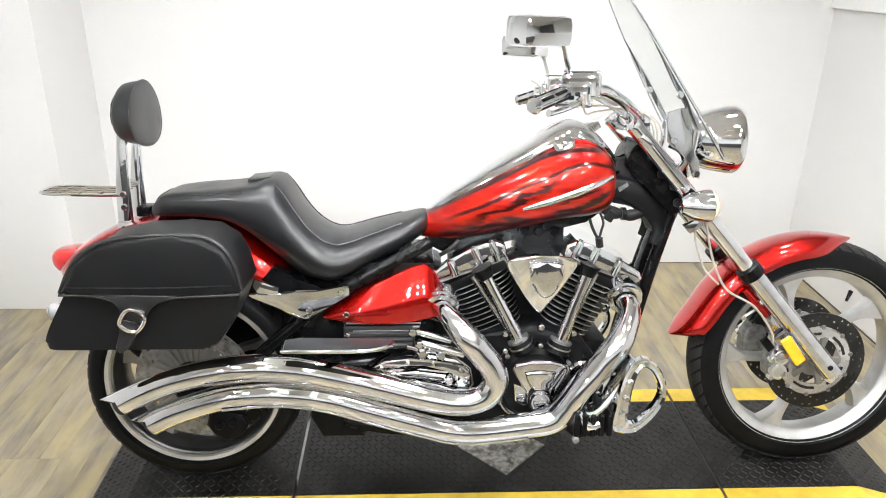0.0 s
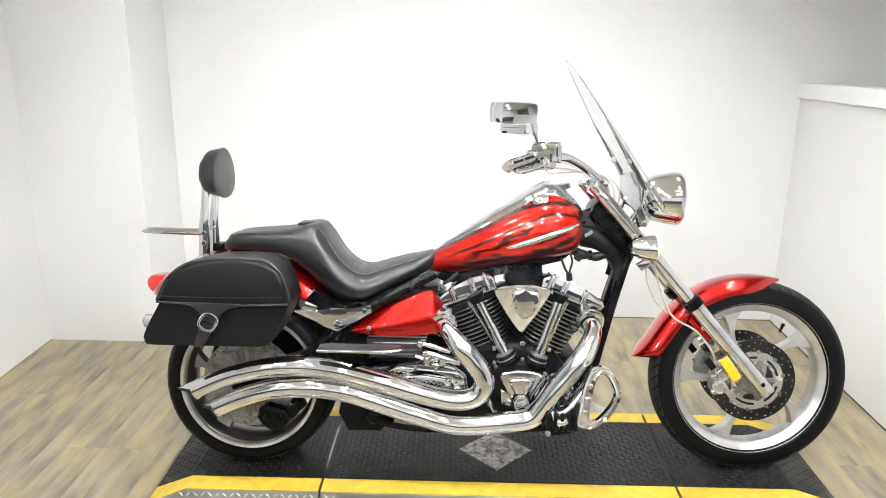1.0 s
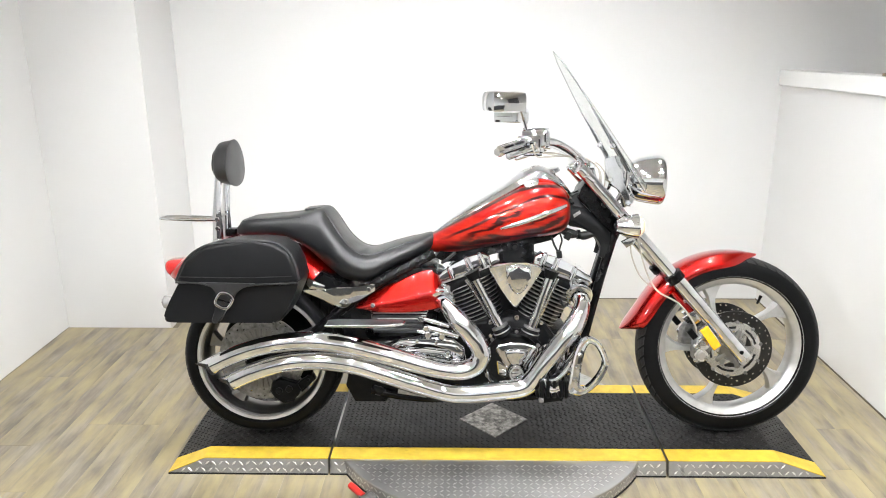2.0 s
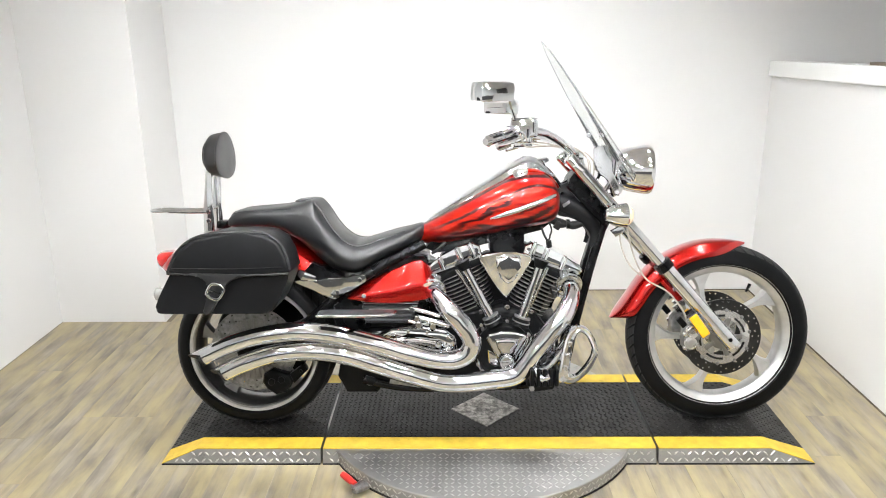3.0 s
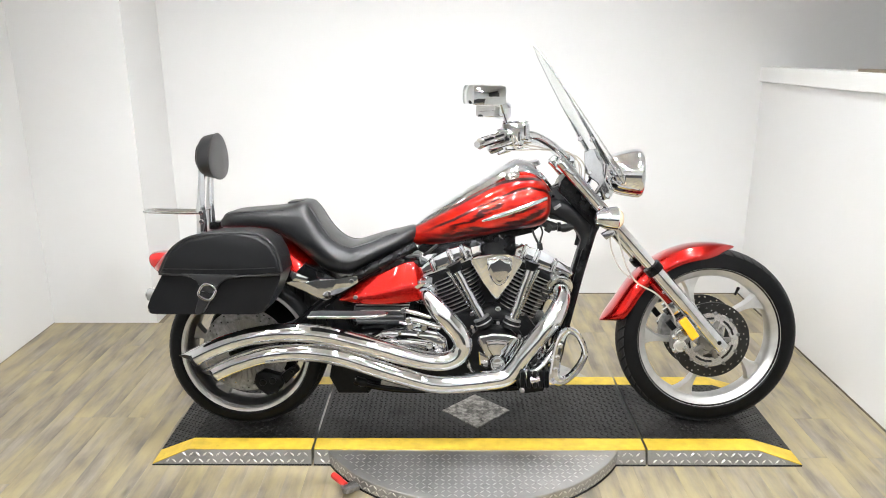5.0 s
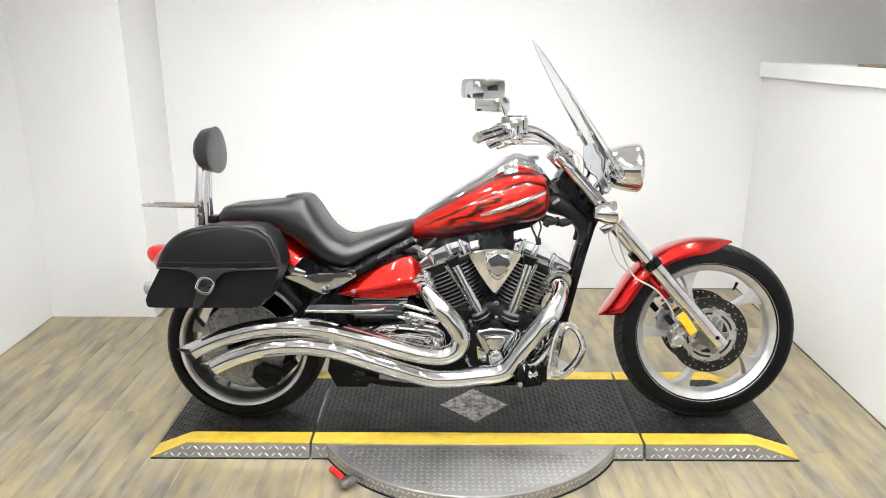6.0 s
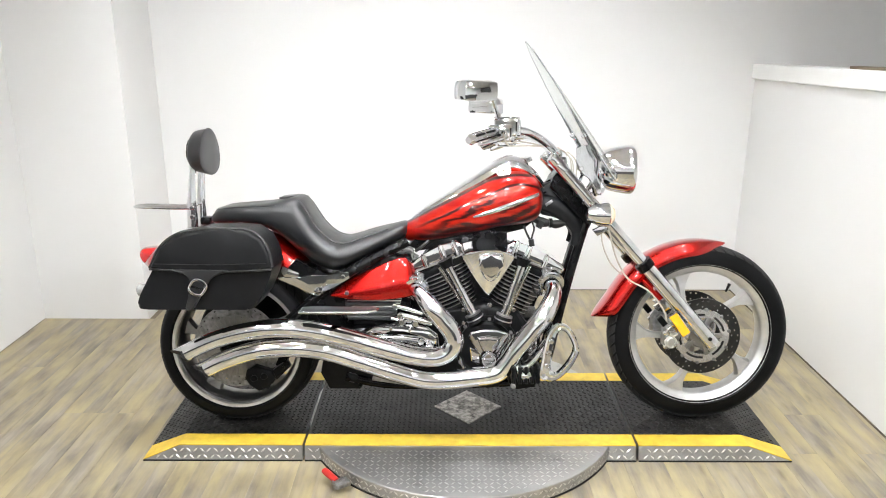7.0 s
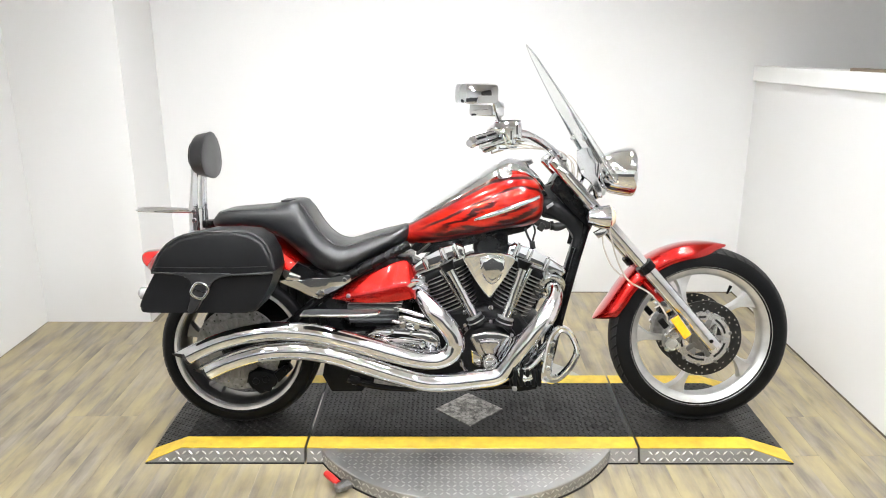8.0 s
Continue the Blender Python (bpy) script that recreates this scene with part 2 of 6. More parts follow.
def plank_wood(m):
    t = m.node_tree
    n, l = t.nodes, t.links
    p = n["Principled BSDF"]
    p.inputs["Roughness"].default_value = 0.42
    co = n.new("ShaderNodeTexCoord")
    info = n.new("ShaderNodeObjectInfo")
    shift = n.new("ShaderNodeVectorMath")
    shift.operation = "MULTIPLY_ADD"
    shift.inputs[1].default_value = (1, 1, 1)
    l.new(co.outputs["Object"], shift.inputs[0])
    sc = n.new("ShaderNodeVectorMath")
    sc.operation = "SCALE"
    sc.inputs[0].default_value = (37, 53, 0)
    # the print runs in two strips along each plank, each with its own grain
    sep = n.new("ShaderNodeSeparateXYZ")
    l.new(co.outputs["Object"], sep.inputs[0])
    strip = n.new("ShaderNodeMath")
    strip.operation = "GREATER_THAN"
    strip.inputs[1].default_value = 0.004
    l.new(sep.outputs["X"], strip.inputs[0])
    seed = n.new("ShaderNodeMath")
    seed.operation = "MULTIPLY_ADD"
    seed.inputs[1].default_value = 0.417
    l.new(strip.outputs[0], seed.inputs[0])
    l.new(info.outputs["Random"], seed.inputs[2])
    l.new(seed.outputs[0], sc.inputs["Scale"])
    l.new(sc.outputs[0], shift.inputs[2])

    def layer(scale, detail, stretch, lo, hi):
        mp = n.new("ShaderNodeMapping")
        mp.inputs["Scale"].default_value = stretch
        l.new(shift.outputs[0], mp.inputs[0])
        a = n.new("ShaderNodeTexNoise")
        a.inputs["Scale"].default_value, a.inputs["Detail"].default_value, a.inputs["Roughness"].default_value = scale, detail, 0.57
        l.new(mp.outputs[0], a.inputs["Vector"])
        r = n.new("ShaderNodeMapRange")
        r.inputs["From Min"].default_value, r.inputs["From Max"].default_value = 0.34, 0.66
        r.inputs["To Min"].default_value, r.inputs["To Max"].default_value = lo, hi
        l.new(a.outputs["Fac"], r.inputs[0])
        return r.outputs[0]

    def times(a, b):
        k = n.new("ShaderNodeMath")
        k.operation = "MULTIPLY"
        l.new(a, k.inputs[0])
        l.new(b, k.inputs[1])
        return k.outputs[0]

    tone = n.new("ShaderNodeMapRange")
    tone.inputs["To Min"].default_value, tone.inputs["To Max"].default_value = 0.88, 1.10
    l.new(info.outputs["Random"], tone.inputs[0])
    k = times(layer(1.0, 6, (90, 3.0, 1), 0.90, 1.09), layer(1.0, 7, (20, 2.2, 1), 0.74, 1.20))
    k = times(k, layer(1.0, 5, (9, 3.4, 1), 0.70, 1.26))
    k = times(k, tone.outputs[0])
    knot_map = n.new("ShaderNodeMapping")
    knot_map.inputs["Scale"].default_value = (8.5, 2.6, 1)
    l.new(shift.outputs[0], knot_map.inputs[0])
    knot = n.new("ShaderNodeTexVoronoi")
    knot.inputs["Scale"].default_value = 1.0
    l.new(knot_map.outputs[0], knot.inputs["Vector"])
    knot_ring = n.new("ShaderNodeMapRange")
    knot_ring.inputs["From Min"].default_value, knot_ring.inputs["From Max"].default_value = 0.03, 0.13
    knot_ring.inputs["To Min"].default_value, knot_ring.inputs["To Max"].default_value = 0.45, 1.0
    l.new(knot.outputs["Distance"], knot_ring.inputs[0])
    k = times(k, knot_ring.outputs[0])
    span = n.new("ShaderNodeMapRange")
    span.inputs["From Min"].default_value, span.inputs["From Max"].default_value = 0.40, 1.35
    l.new(k, span.inputs[0])
    mix = n.new("ShaderNodeMix")
    mix.data_type = "RGBA"
    mix.inputs["A"].default_value, mix.inputs["B"].default_value = (0.098, 0.084, 0.066, 1), (0.295, 0.258, 0.206, 1)
    l.new(span.outputs[0], mix.inputs["Factor"])
    # yellow sapwood patches over the greyed heartwood
    sap = n.new("ShaderNodeMix")
    sap.data_type = "RGBA"
    sap.inputs["B"].default_value = (0.385, 0.315, 0.165, 1)
    l.new(mix.outputs["Result"], sap.inputs["A"])
    l.new(layer(1.0, 4, (11, 2.6, 1.3), -0.15, 0.85), sap.inputs["Factor"])
    l.new(sap.outputs["Result"], p.inputs["Base Color"])
    b = n.new("ShaderNodeBump")
    b.inputs["Strength"].default_value, b.inputs["Distance"].default_value = 0.12, 0.001
    l.new(layer(1.0, 4, (90, 5, 1), 0, 1), b.inputs["Height"])
    l.new(b.outputs[0], p.inputs["Normal"])


plank_wood(FLOOR)

# ---- mesh tools ----


def finish(name, bm, mat, parent=None, label="", smooth=35):
    """Link a bmesh as one mesh object under its parent."""
    bmesh.ops.recalc_face_normals(bm, faces=bm.faces)
    me = bpy.data.meshes.new(name)
    bm.to_mesh(me)
    bm.free()
    for one in (mat if isinstance(mat, (list, tuple)) else [mat]):
        me.materials.append(one)
    if smooth:
        me.shade_smooth()
        me.set_sharp_from_angle(angle=radians(smooth))
    ob = new(name, me)
    if parent:
        ob.parent = parent
    if label:
        tagged(ob, label)
    return ob


def part(name, bm, mat, parent, label="", smooth=35):
    return finish(name, bm, mat, parent, label, smooth)


def box(x0, x1, y0, y1, z0, z1, bevel=0.0, seg=2, bm=None, m=None):
    own = bmesh.new()
    r = bmesh.ops.create_cube(own, size=1)
    for v in r["verts"]:
        v.co = Vector(((x0 + x1) / 2 + v.co.x * (x1 - x0), (y0 + y1) / 2 + v.co.y * (y1 - y0), (z0 + z1) / 2 + v.co.z * (z1 - z0)))
    if bevel:
        bmesh.ops.bevel(own, geom=own.edges[:], offset=bevel, segments=seg, affect="EDGES", profile=0.6)
    if m is not None:
        own.transform(m)
    return join(bm, own)


def join(bm, own):
    """Add own to bm (or start with it)."""
    if bm is None:
        return own
    me = bpy.data.meshes.new("join")
    own.to_mesh(me)
    own.free()
    bm.from_mesh(me)
    bpy.data.meshes.remove(me)
    return bm


def smooth_line(points, steps=6, closed=False):
    """A Catmull-Rom line through points (tuples of any length)."""
    p = [np.array(q, float) for q in points]
    out = []
    n = len(p)
    for i in range(n if closed else n - 1):
        a, b, c, d = (p[(i - 1) % n], p[i], p[(i + 1) % n], p[(i + 2) % n]) if closed else (p[max(i - 1, 0)], p[i], p[i + 1], p[min(i + 2, n - 1)])
        for k in range(steps):
            u = k / steps
            out.append(0.5 * (2 * b + (c - a) * u + (2 * a - 5 * b + 4 * c - d) * u * u + (3 * b - a - 3 * c + d) * u ** 3))
    if not closed:
        out.append(p[-1])
    return out


def skin(rings, closed=False, caps=True, bm=None):
    """A surface through rings of equal length."""
    own = bmesh.new()
    vs = [[own.verts.new(q) for q in r] for r in rings]
    n = len(vs[0])
    for i in range(len(vs) if closed else len(vs) - 1):
        a, b = vs[i], vs[(i + 1) % len(vs)]
        for j in range(n):
            own.faces.new((a[j], a[(j + 1) % n], b[(j + 1) % n], b[j]))
    if caps and not closed:
        own.faces.new(vs[0][::-1])
        own.faces.new(vs[-1])
    return join(bm, own)


def tube(points, r, sides=12, steps=6, closed=False, caps=True, bm=None, flat=1.0, shear=None):
    """A round rod along a smooth line; r may be one radius or one for each point. shear slants the last end."""
    k = len(points)
    rr = list(r) if isinstance(r, (list, tuple)) else [r] * k
    line = smooth_line([(*p, q) for p, q in zip(points, rr)], steps, closed) if k > 2 else [np.array((*p, q), float) for p, q in zip(points, rr)]
    rings, up = [], None
    for i, q in enumerate(line):
        a = line[(i - 1) % len(line)] if closed else line[max(i - 1, 0)]
        b = line[(i + 1) % len(line)] if closed else line[min(i + 1, len(line) - 1)]
        d = Vector(b[:3] - a[:3]).normalized()
        if up is None:
            up = Vector((0, 1, 0)) if abs(d.y) < 0.9 else Vector((1, 0, 0))
        side = d.cross(up).normalized()
        up = side.cross(d).normalized()
        c = Vector(q[:3])
        ring = []
        for j in range(sides):
            t = 2 * math.pi * j / sides
            o = (side * math.cos(t) + up * flat * math.sin(t)) * q[3]
            if shear and i == len(line) - 1:
                o = o + d * (shear[0] * o.z + shear[1] * o.y)
            ring.append(c + o)
        rings.append(ring)
    return skin(rings, closed, caps, bm)


def lathe(profile, sides=48, bm=None, closed=True, m=None):
    """Turn a profile of (radius, across) round the y axis."""
    rings = []
    for i in range(sides):
        t = 2 * math.pi * i / sides
        rings.append([Vector((r * math.cos(t), y, r * math.sin(t))) for r, y in profile])
    own = bmesh.new()
    vs = [[own.verts.new(q) for q in r] for r in rings]
    n = len(profile)
    for i in range(sides):
        a, b = vs[i], vs[(i + 1) % sides]
        for j in range(n if closed else n - 1):
            own.faces.new((a[j], a[(j + 1) % n], b[(j + 1) % n], b[j]))
    bmesh.ops.remove_doubles(own, verts=own.verts, dist=1e-5)
    if m is not None:
        own.transform(m)
    return join(bm, own)


def disc(r, y0, y1, sides=32, bevel=0.0, m=None, bm=None):
    """A flat round along y."""
    b = min(bevel, r * 0.5, (y1 - y0) * 0.45)
    prof = [(1e-6, y0), (r - b, y0), (r, y0 + b), (r, y1 - b), (r - b, y1), (1e-6, y1)] if b else [(1e-6, y0), (r, y0), (r, y1), (1e-6, y1)]
    return lathe(prof, sides, bm, False, m)


def ring(r0, r1, y0, y1, sides=40, m=None, bm=None):
    return lathe([(r0, y0), (r1, y0), (r1, y1), (r0, y1)], sides, bm, True, m)


def prism(outline, y0, y1, bevel=0.0, seg=2, bm=None, m=None):
    """An (x, z) outline with thickness along y."""
    own = bmesh.new()
    a = [own.verts.new((x, y0, z)) for x, z in outline]
    b = [own.verts.new((x, y1, z)) for x, z in outline]
    n = len(a)
    f0, f1 = own.faces.new(a), own.faces.new(b[::-1])
    for i in range(n):
        own.faces.new((a[i], b[i], b[(i + 1) % n], a[(i + 1) % n]))
    if bevel:
        bmesh.ops.bevel(own, geom=list(f0.edges) + list(f1.edges), offset=bevel, segments=seg, affect="EDGES", profile=0.6)
    if m is not None:
        own.transform(m)
    return join(bm, own)


def loft(stations, sides=28, steps=4, bm=None, offset=0.0):
    """A body along x. Station: x, top, bottom, half width, squareness (2 round, 4 boxy)."""
    rings = []
    for x, top, bot, hw, e in smooth_line(stations, steps):
        c, h = (top + bot) / 2, (top - bot) / 2
        r = []
        for j in range(sides):
            t = 2 * math.pi * j / sides
            cy, sz = math.cos(t), math.sin(t)
            r.append(Vector((x, offset + hw * math.copysign(abs(cy) ** (2 / e), cy), c + h * math.copysign(abs(sz) ** (2 / e), sz))))
        rings.append(r)
    return skin(rings, False, True, bm)


def at(x, y, z):
    return Matrix.Translation((x, y, z))


def thing(name, x, y, z, label, category, rx=0.0):
    ob = tagged(new(name), label, category)
    ob.matrix_basis = pose(x, y, z, rx)
    return ob

# ---- the room ----
LEFT, RIGHT, BACK, JOG, NEAR, HIGH = -1.415, 2.562, 1.62, 1.14, -5.2, 2.9
JOG_X = -0.84


def structure(name, bm, mat, label, smooth=0):
    return tagged(finish(name, bm, mat, None, label, smooth), kind="structure")


floor = structure("floor", box(LEFT - 3.0, 5.0, NEAR, BACK, -0.12, -0.006), SUBFLOOR, "vinyl plank floor of greyed oak with dark joints")
structure("wall_back", box(JOG_X, 4.1, BACK, BACK + 0.12, -0.006, HIGH), WALL, "glossy white back wall panel behind the motorcycle")
structure("wall_back_jog", box(LEFT - 0.1, JOG_X, JOG, BACK + 0.12, -0.006, HIGH), WALL, "glossy white wall panel standing forward of the back wall")
structure("wall_left", box(LEFT - 0.1, LEFT, -2.6, JOG, -0.006, HIGH), WALL, "glossy white side wall panel")
structure("wall_right", prism([(BACK, -0.006), (BACK, 1.279), (-2.6, 1.419), (-2.6, -0.006)], -RIGHT - 0.12, -RIGHT, m=Matrix.Rotation(radians(90), 4, "Z")), WALL, "glossy white half height side wall under a ledge")
SLOPE = Matrix.Rotation(radians(-1.9), 4, "X")
structure("trim_ledge", box(RIGHT - 0.022, RIGHT + 0.145, -4.2, -0.002, -0.080, 0, 0.004, m=at(0, BACK, 1.357) @ SLOPE), TRIM, "white painted cap board on the half wall, slightly sloped")
structure("wall_right_upper", box(RIGHT + 1.42, RIGHT + 1.54, -2.6, BACK, -0.12, HIGH), WALL, "white wall set back behind the half wall")
# unseen walls, added; dark and white halves give the chrome contrasting reflections
structure("wall_front", box(LEFT - 3, 5.0, NEAR - 0.12, NEAR, -0.12, 1.15), TAN, "unseen dark grey lower wall, added for dark bands in the chrome")
structure("wall_front_upper", box(LEFT - 3, 5.0, NEAR - 0.12, NEAR, 1.15, HIGH), LIGHT_WALL, "unseen white upper wall, added for bright bands in the chrome")
structure("wall_side_far", box(LEFT - 3.1, LEFT - 3, NEAR, -2.6, -0.12, HIGH), TAN, "unseen grey wall added to close the room")
structure("wall_side_near", box(5.0, 5.12, NEAR, -2.6, -0.12, HIGH), TAN, "unseen grey wall added to close the room")
structure("wall_return_left", box(LEFT - 3, LEFT - 0.1, -2.7, -2.6, -0.12, HIGH), TAN, "unseen grey wall return added beside the bay")
structure("wall_return_right", box(RIGHT + 1.54, 5.0, -2.7, -2.6, -0.12, HIGH), TAN, "unseen grey wall return added beside the bay")
structure("ceiling", box(LEFT - 3.1, 5.12, NEAR - 0.12, BACK + 0.12, HIGH, HIGH + 0.1), CEIL, "off-white painted ceiling")

strip = finish("wooden_strip", box(RIGHT + 0.0, RIGHT + 0.05, -2.1, -1.0, 0.0005, 0.013, 0.002, m=at(0, BACK, 1.357) @ SLOPE), WOOD_STRIP)
tagged(strip, "thin brown wooden strip lying on the white ledge", "wooden strip")

JOINT = material("brown floor joint", (0.11, 0.086, 0.06), 0.7, noise_scale=14, spread=0.5)
structure("trim_joint_right", box(RIGHT - 0.005, RIGHT, -2.6, BACK, 0.0, 0.006), JOINT, "dark dirty joint between floor and side wall")
structure("trim_joint_left", box(LEFT, LEFT + 0.002, -2.6, JOG, 0.0, 0.002), JOINT, "dark dirty joint between floor and side wall")
structure("trim_joint_back", box(JOG_X, RIGHT - 0.005, BACK - 0.004, BACK, 0.0, 0.004), JOINT, "dark dirty joint between floor and back wall")

# ceiling lamps, out of view: can spots aimed at the walls of the bay, and downlights over the deck; black baffles cut
# their light off


def ceiling_lamp(x, y, aim, deep, label, group, r=0.085):
    ob = thing("ceiling_lamp", x, y, HIGH, label, "lamp")
    tagged(ob, group=group)
    part("canopy", disc(0.06, 0.0005, 0.02, 24, 0.003, pose(0, 0, 0, -90)), TRIM, ob)
    part("stem", tube([(0, 0, -0.02), (0, 0, -0.11)], 0.012, 12), TRIM, ob)
    way = Vector(aim) - Vector((x, y, HIGH - 0.13))
    m = at(0, 0, -0.13) @ Vector((0, 1, 0)).rotation_difference(way).to_matrix().to_4x4()
    part("housing", lathe([(r * 1.02, 0.012), (r * 1.14, 0.012), (r * 1.14, deep), (r * 1.02, deep)], 32, m=m), TRIM, ob)
    part("baffle", lathe([(r, 0.026), (r * 1.018, 0.026), (r * 1.018, deep + 0.002), (r, deep + 0.002)], 32, m=m), GAP, ob, "black anti-glare baffle")
    part("diffuser", disc(r, 0.012, 0.024, 32, 0.003, m), LAMP, ob)
    part("back_plate", disc(r * 1.14, -0.004, 0.0115, 32, 0.003, m), TRIM, ob)
    return ob


for lx, aim in ((-0.9, (1.2, 1.6, 0.50)), (-0.05, (2.5, 0.35, 0.75)), (0.8, (0.8, 1.6, 0.45)), (1.65, (-1.4, 0.25, 0.70)), (2.4, (-0.5, 1.5, 0.50))):
    for ly in (-1.6, -2.9):
        ceiling_lamp(lx, ly, aim, 0.215, "round white ceiling can spot switched on, aimed at the wall", "can spots in front of the bay")
# the row at y -4.3 is added to brighten the far wall that the chrome reflects
for ly, xs in ((-4.3, (-1.6, -0.4, 0.85, 2.1, 3.3)), (-0.9, (-0.1, 0.85, 1.8)), (0.45, (-0.1, 0.85, 1.8))):
    for lx in xs:
        ceiling_lamp(lx, ly, (lx, ly, 0), 0.125 if ly > -4 else 0.045, "round white ceiling can lamp switched on, facing down", "ceiling downlights")

# ---- the turntable lift ----
lift = thing("motorcycle_turntable", 0.874, 0.053, 0, "low black and yellow motorcycle turntable deck with tread plate ramps", "turntable")
OX, OY = 0.874, 0.053
DECK = 0.06


def local(bm):
    bm.transform(at(-OX, -OY, 0))
    return bm


FRONT, REAR = -0.268, 0.374
KNEE_L, END_L, KNEE_R, END_R = -0.20, -0.334, 1.945, 2.108
SPLIT_L, SPLIT_R = 0.270, 1.527


def deck_body(x0, x1, toe0, toe1):
    """A deck with leaning sides; toe0/toe1 are the feet of its ramps (or None)."""
    bm = bmesh.new()
    xs = ([toe0] if toe0 is not None else []) + [x0, x1] + ([toe1] if toe1 is not None else [])
    rows = []
    for x in xs:
        top = 0.004 if x in (toe0, toe1) else DECK - 0.004
        lean = 0.019 * top / DECK
        rows.append([bm.verts.new(c) for c in ((x, FRONT, 0), (x, FRONT + lean, top), (x, REAR - lean, top), (x, REAR, 0))])
    for a, b in zip(rows, rows[1:]):
        for j in range(4):
            bm.faces.new((a[j], a[(j + 1) % 4], b[(j + 1) % 4], b[j]))
    bm.faces.new(rows[0])
    bm.faces.new(rows[-1][::-1])
    return bm


def top_at(x):
    if x < KNEE_L:
        return 0.004 + (DECK - 0.008) * max(x - END_L, 0) / (KNEE_L - END_L)
    if x > KNEE_R:
        return 0.004 + (DECK - 0.008) * max(END_R - x, 0) / (END_R - KNEE_R)
    return DECK - 0.004


def sheet(xs, y0, y1, thick):
    """A thin covering that follows the deck's top."""
    bm = bmesh.new()
    rows = []
    for x in xs:
        z = top_at(x)
        lean0 = FRONT + 0.019 * z / DECK if y0 < FRONT + 0.03 else y0
        lean1 = REAR - 0.019 * z / DECK if y1 > REAR - 0.03 else y1
        rows.append([bm.verts.new(c) for c in ((x, lean0, z), (x, lean0, z + thick), (x, lean1, z + thick), (x, lean1, z))])
    for a, b in zip(rows, rows[1:]):
        for j in range(4):
            bm.faces.new((a[j], a[(j + 1) % 4], b[(j + 1) % 4], b[j]))
    bm.faces.new(rows[0])
    bm.faces.new(rows[-1][::-1])
    return bm


YIN, YOUT = -0.172, 0.280
G = 0.0045
for nm, xs, toe0, toe1 in (("ramp", [END_L, KNEE_L, SPLIT_L - G], END_L, None), ("deck", [SPLIT_L + G, SPLIT_R - G], None, None),
                           ("ramp", [SPLIT_R + G, KNEE_R, END_R], None, END_R)):
    inner = [x for x in xs if x not in (toe0, toe1)]
    body = part(nm, local(deck_body(inner[0], inner[-1], toe0, toe1)), PLATE, lift, "bare steel tread plate sides", 0)
    part("tread_mat", local(sheet(xs, YIN, YOUT, 0.004)), MAT, body, "worn black rubber tread mat", 0)
    part("safety_stripe", local(sheet(xs, FRONT, YIN, 0.0035)), YELLOW, body, "scuffed yellow painted edge stripe", 0)
    part("safety_stripe", local(sheet(xs, YOUT, REAR, 0.0035)), YELLOW, body, "scuffed yellow painted edge stripe", 0)

RT = 0.625
part("turntable_plate", disc(RT, 0.004, DECK - 0.006, 128, 0.003, pose(0, 0, 0, 90)), PLATE, lift, "round steel tread plate turntable", 25)
dm = at(0.896 - OX, 0.040 - OY, 0)
own = bmesh.new()
sq = [own.verts.new(c) for c in ((-0.139, 0, DECK), (0, -0.139, DECK), (0.139, 0, DECK), (0, 0.139, DECK))]
up = [own.verts.new(v.co + Vector((0, 0, 0.004))) for v in sq]
own.faces.new(up)
own.faces.new(sq[::-1])
for i in range(4):
    own.faces.new((sq[i], sq[(i + 1) % 4], up[(i + 1) % 4], up[i]))
own.transform(dm)
part("diamond_plate", own, DIAMOND, lift, "grey steel diamond set in the mat", 0)
# near-black strips draw the shadow line where deck and turntable meet the floor
for x0, x1 in ((END_L, SPLIT_L - G), (SPLIT_L + G, OX - 0.532), (OX + 0.532, SPLIT_R - G), (SPLIT_R + G, END_R)):
    part("edge_shadow", local(box(x0, x1, FRONT - 0.0025, FRONT + 0.004, 0.0, 0.0055, 0.001, 1)), GAP, lift, "dark strip for the shadow line under the deck edge", 0)
part("edge_shadow", ring(RT - 0.004, RT + 0.0025, 0.0, 0.0055, 128, pose(0, 0, 0, 90)), GAP, lift, "dark strip for the shadow line under the turntable rim", 0)

# ---- the motorcycle: x ahead, y across (right side is minus), z up from the deck, leaning on its stand ----
bike = thing("motorcycle", 0, -0.02, DECK, "red and chrome V-twin cruiser motorcycle with black leather saddlebags", "motorcycle", rx=-8)


def tyre_profile(r, half, rim):
    """Rounded tyre section, from bead to bead."""
    out = []
    for k in range(15):
        a = math.pi * k / 14
        y = -half * math.cos(a)
        out.append((rim + (r - rim) * (math.sin(a) ** (0.62)), y))
    out += [(rim - 0.012, half * 0.8), (rim - 0.012, -half * 0.8)]
    return out


FX, FZ, FR = 1.80, 0.35, 0.352
RX, RZ, RR = -0.005, 0.3125, 0.3125


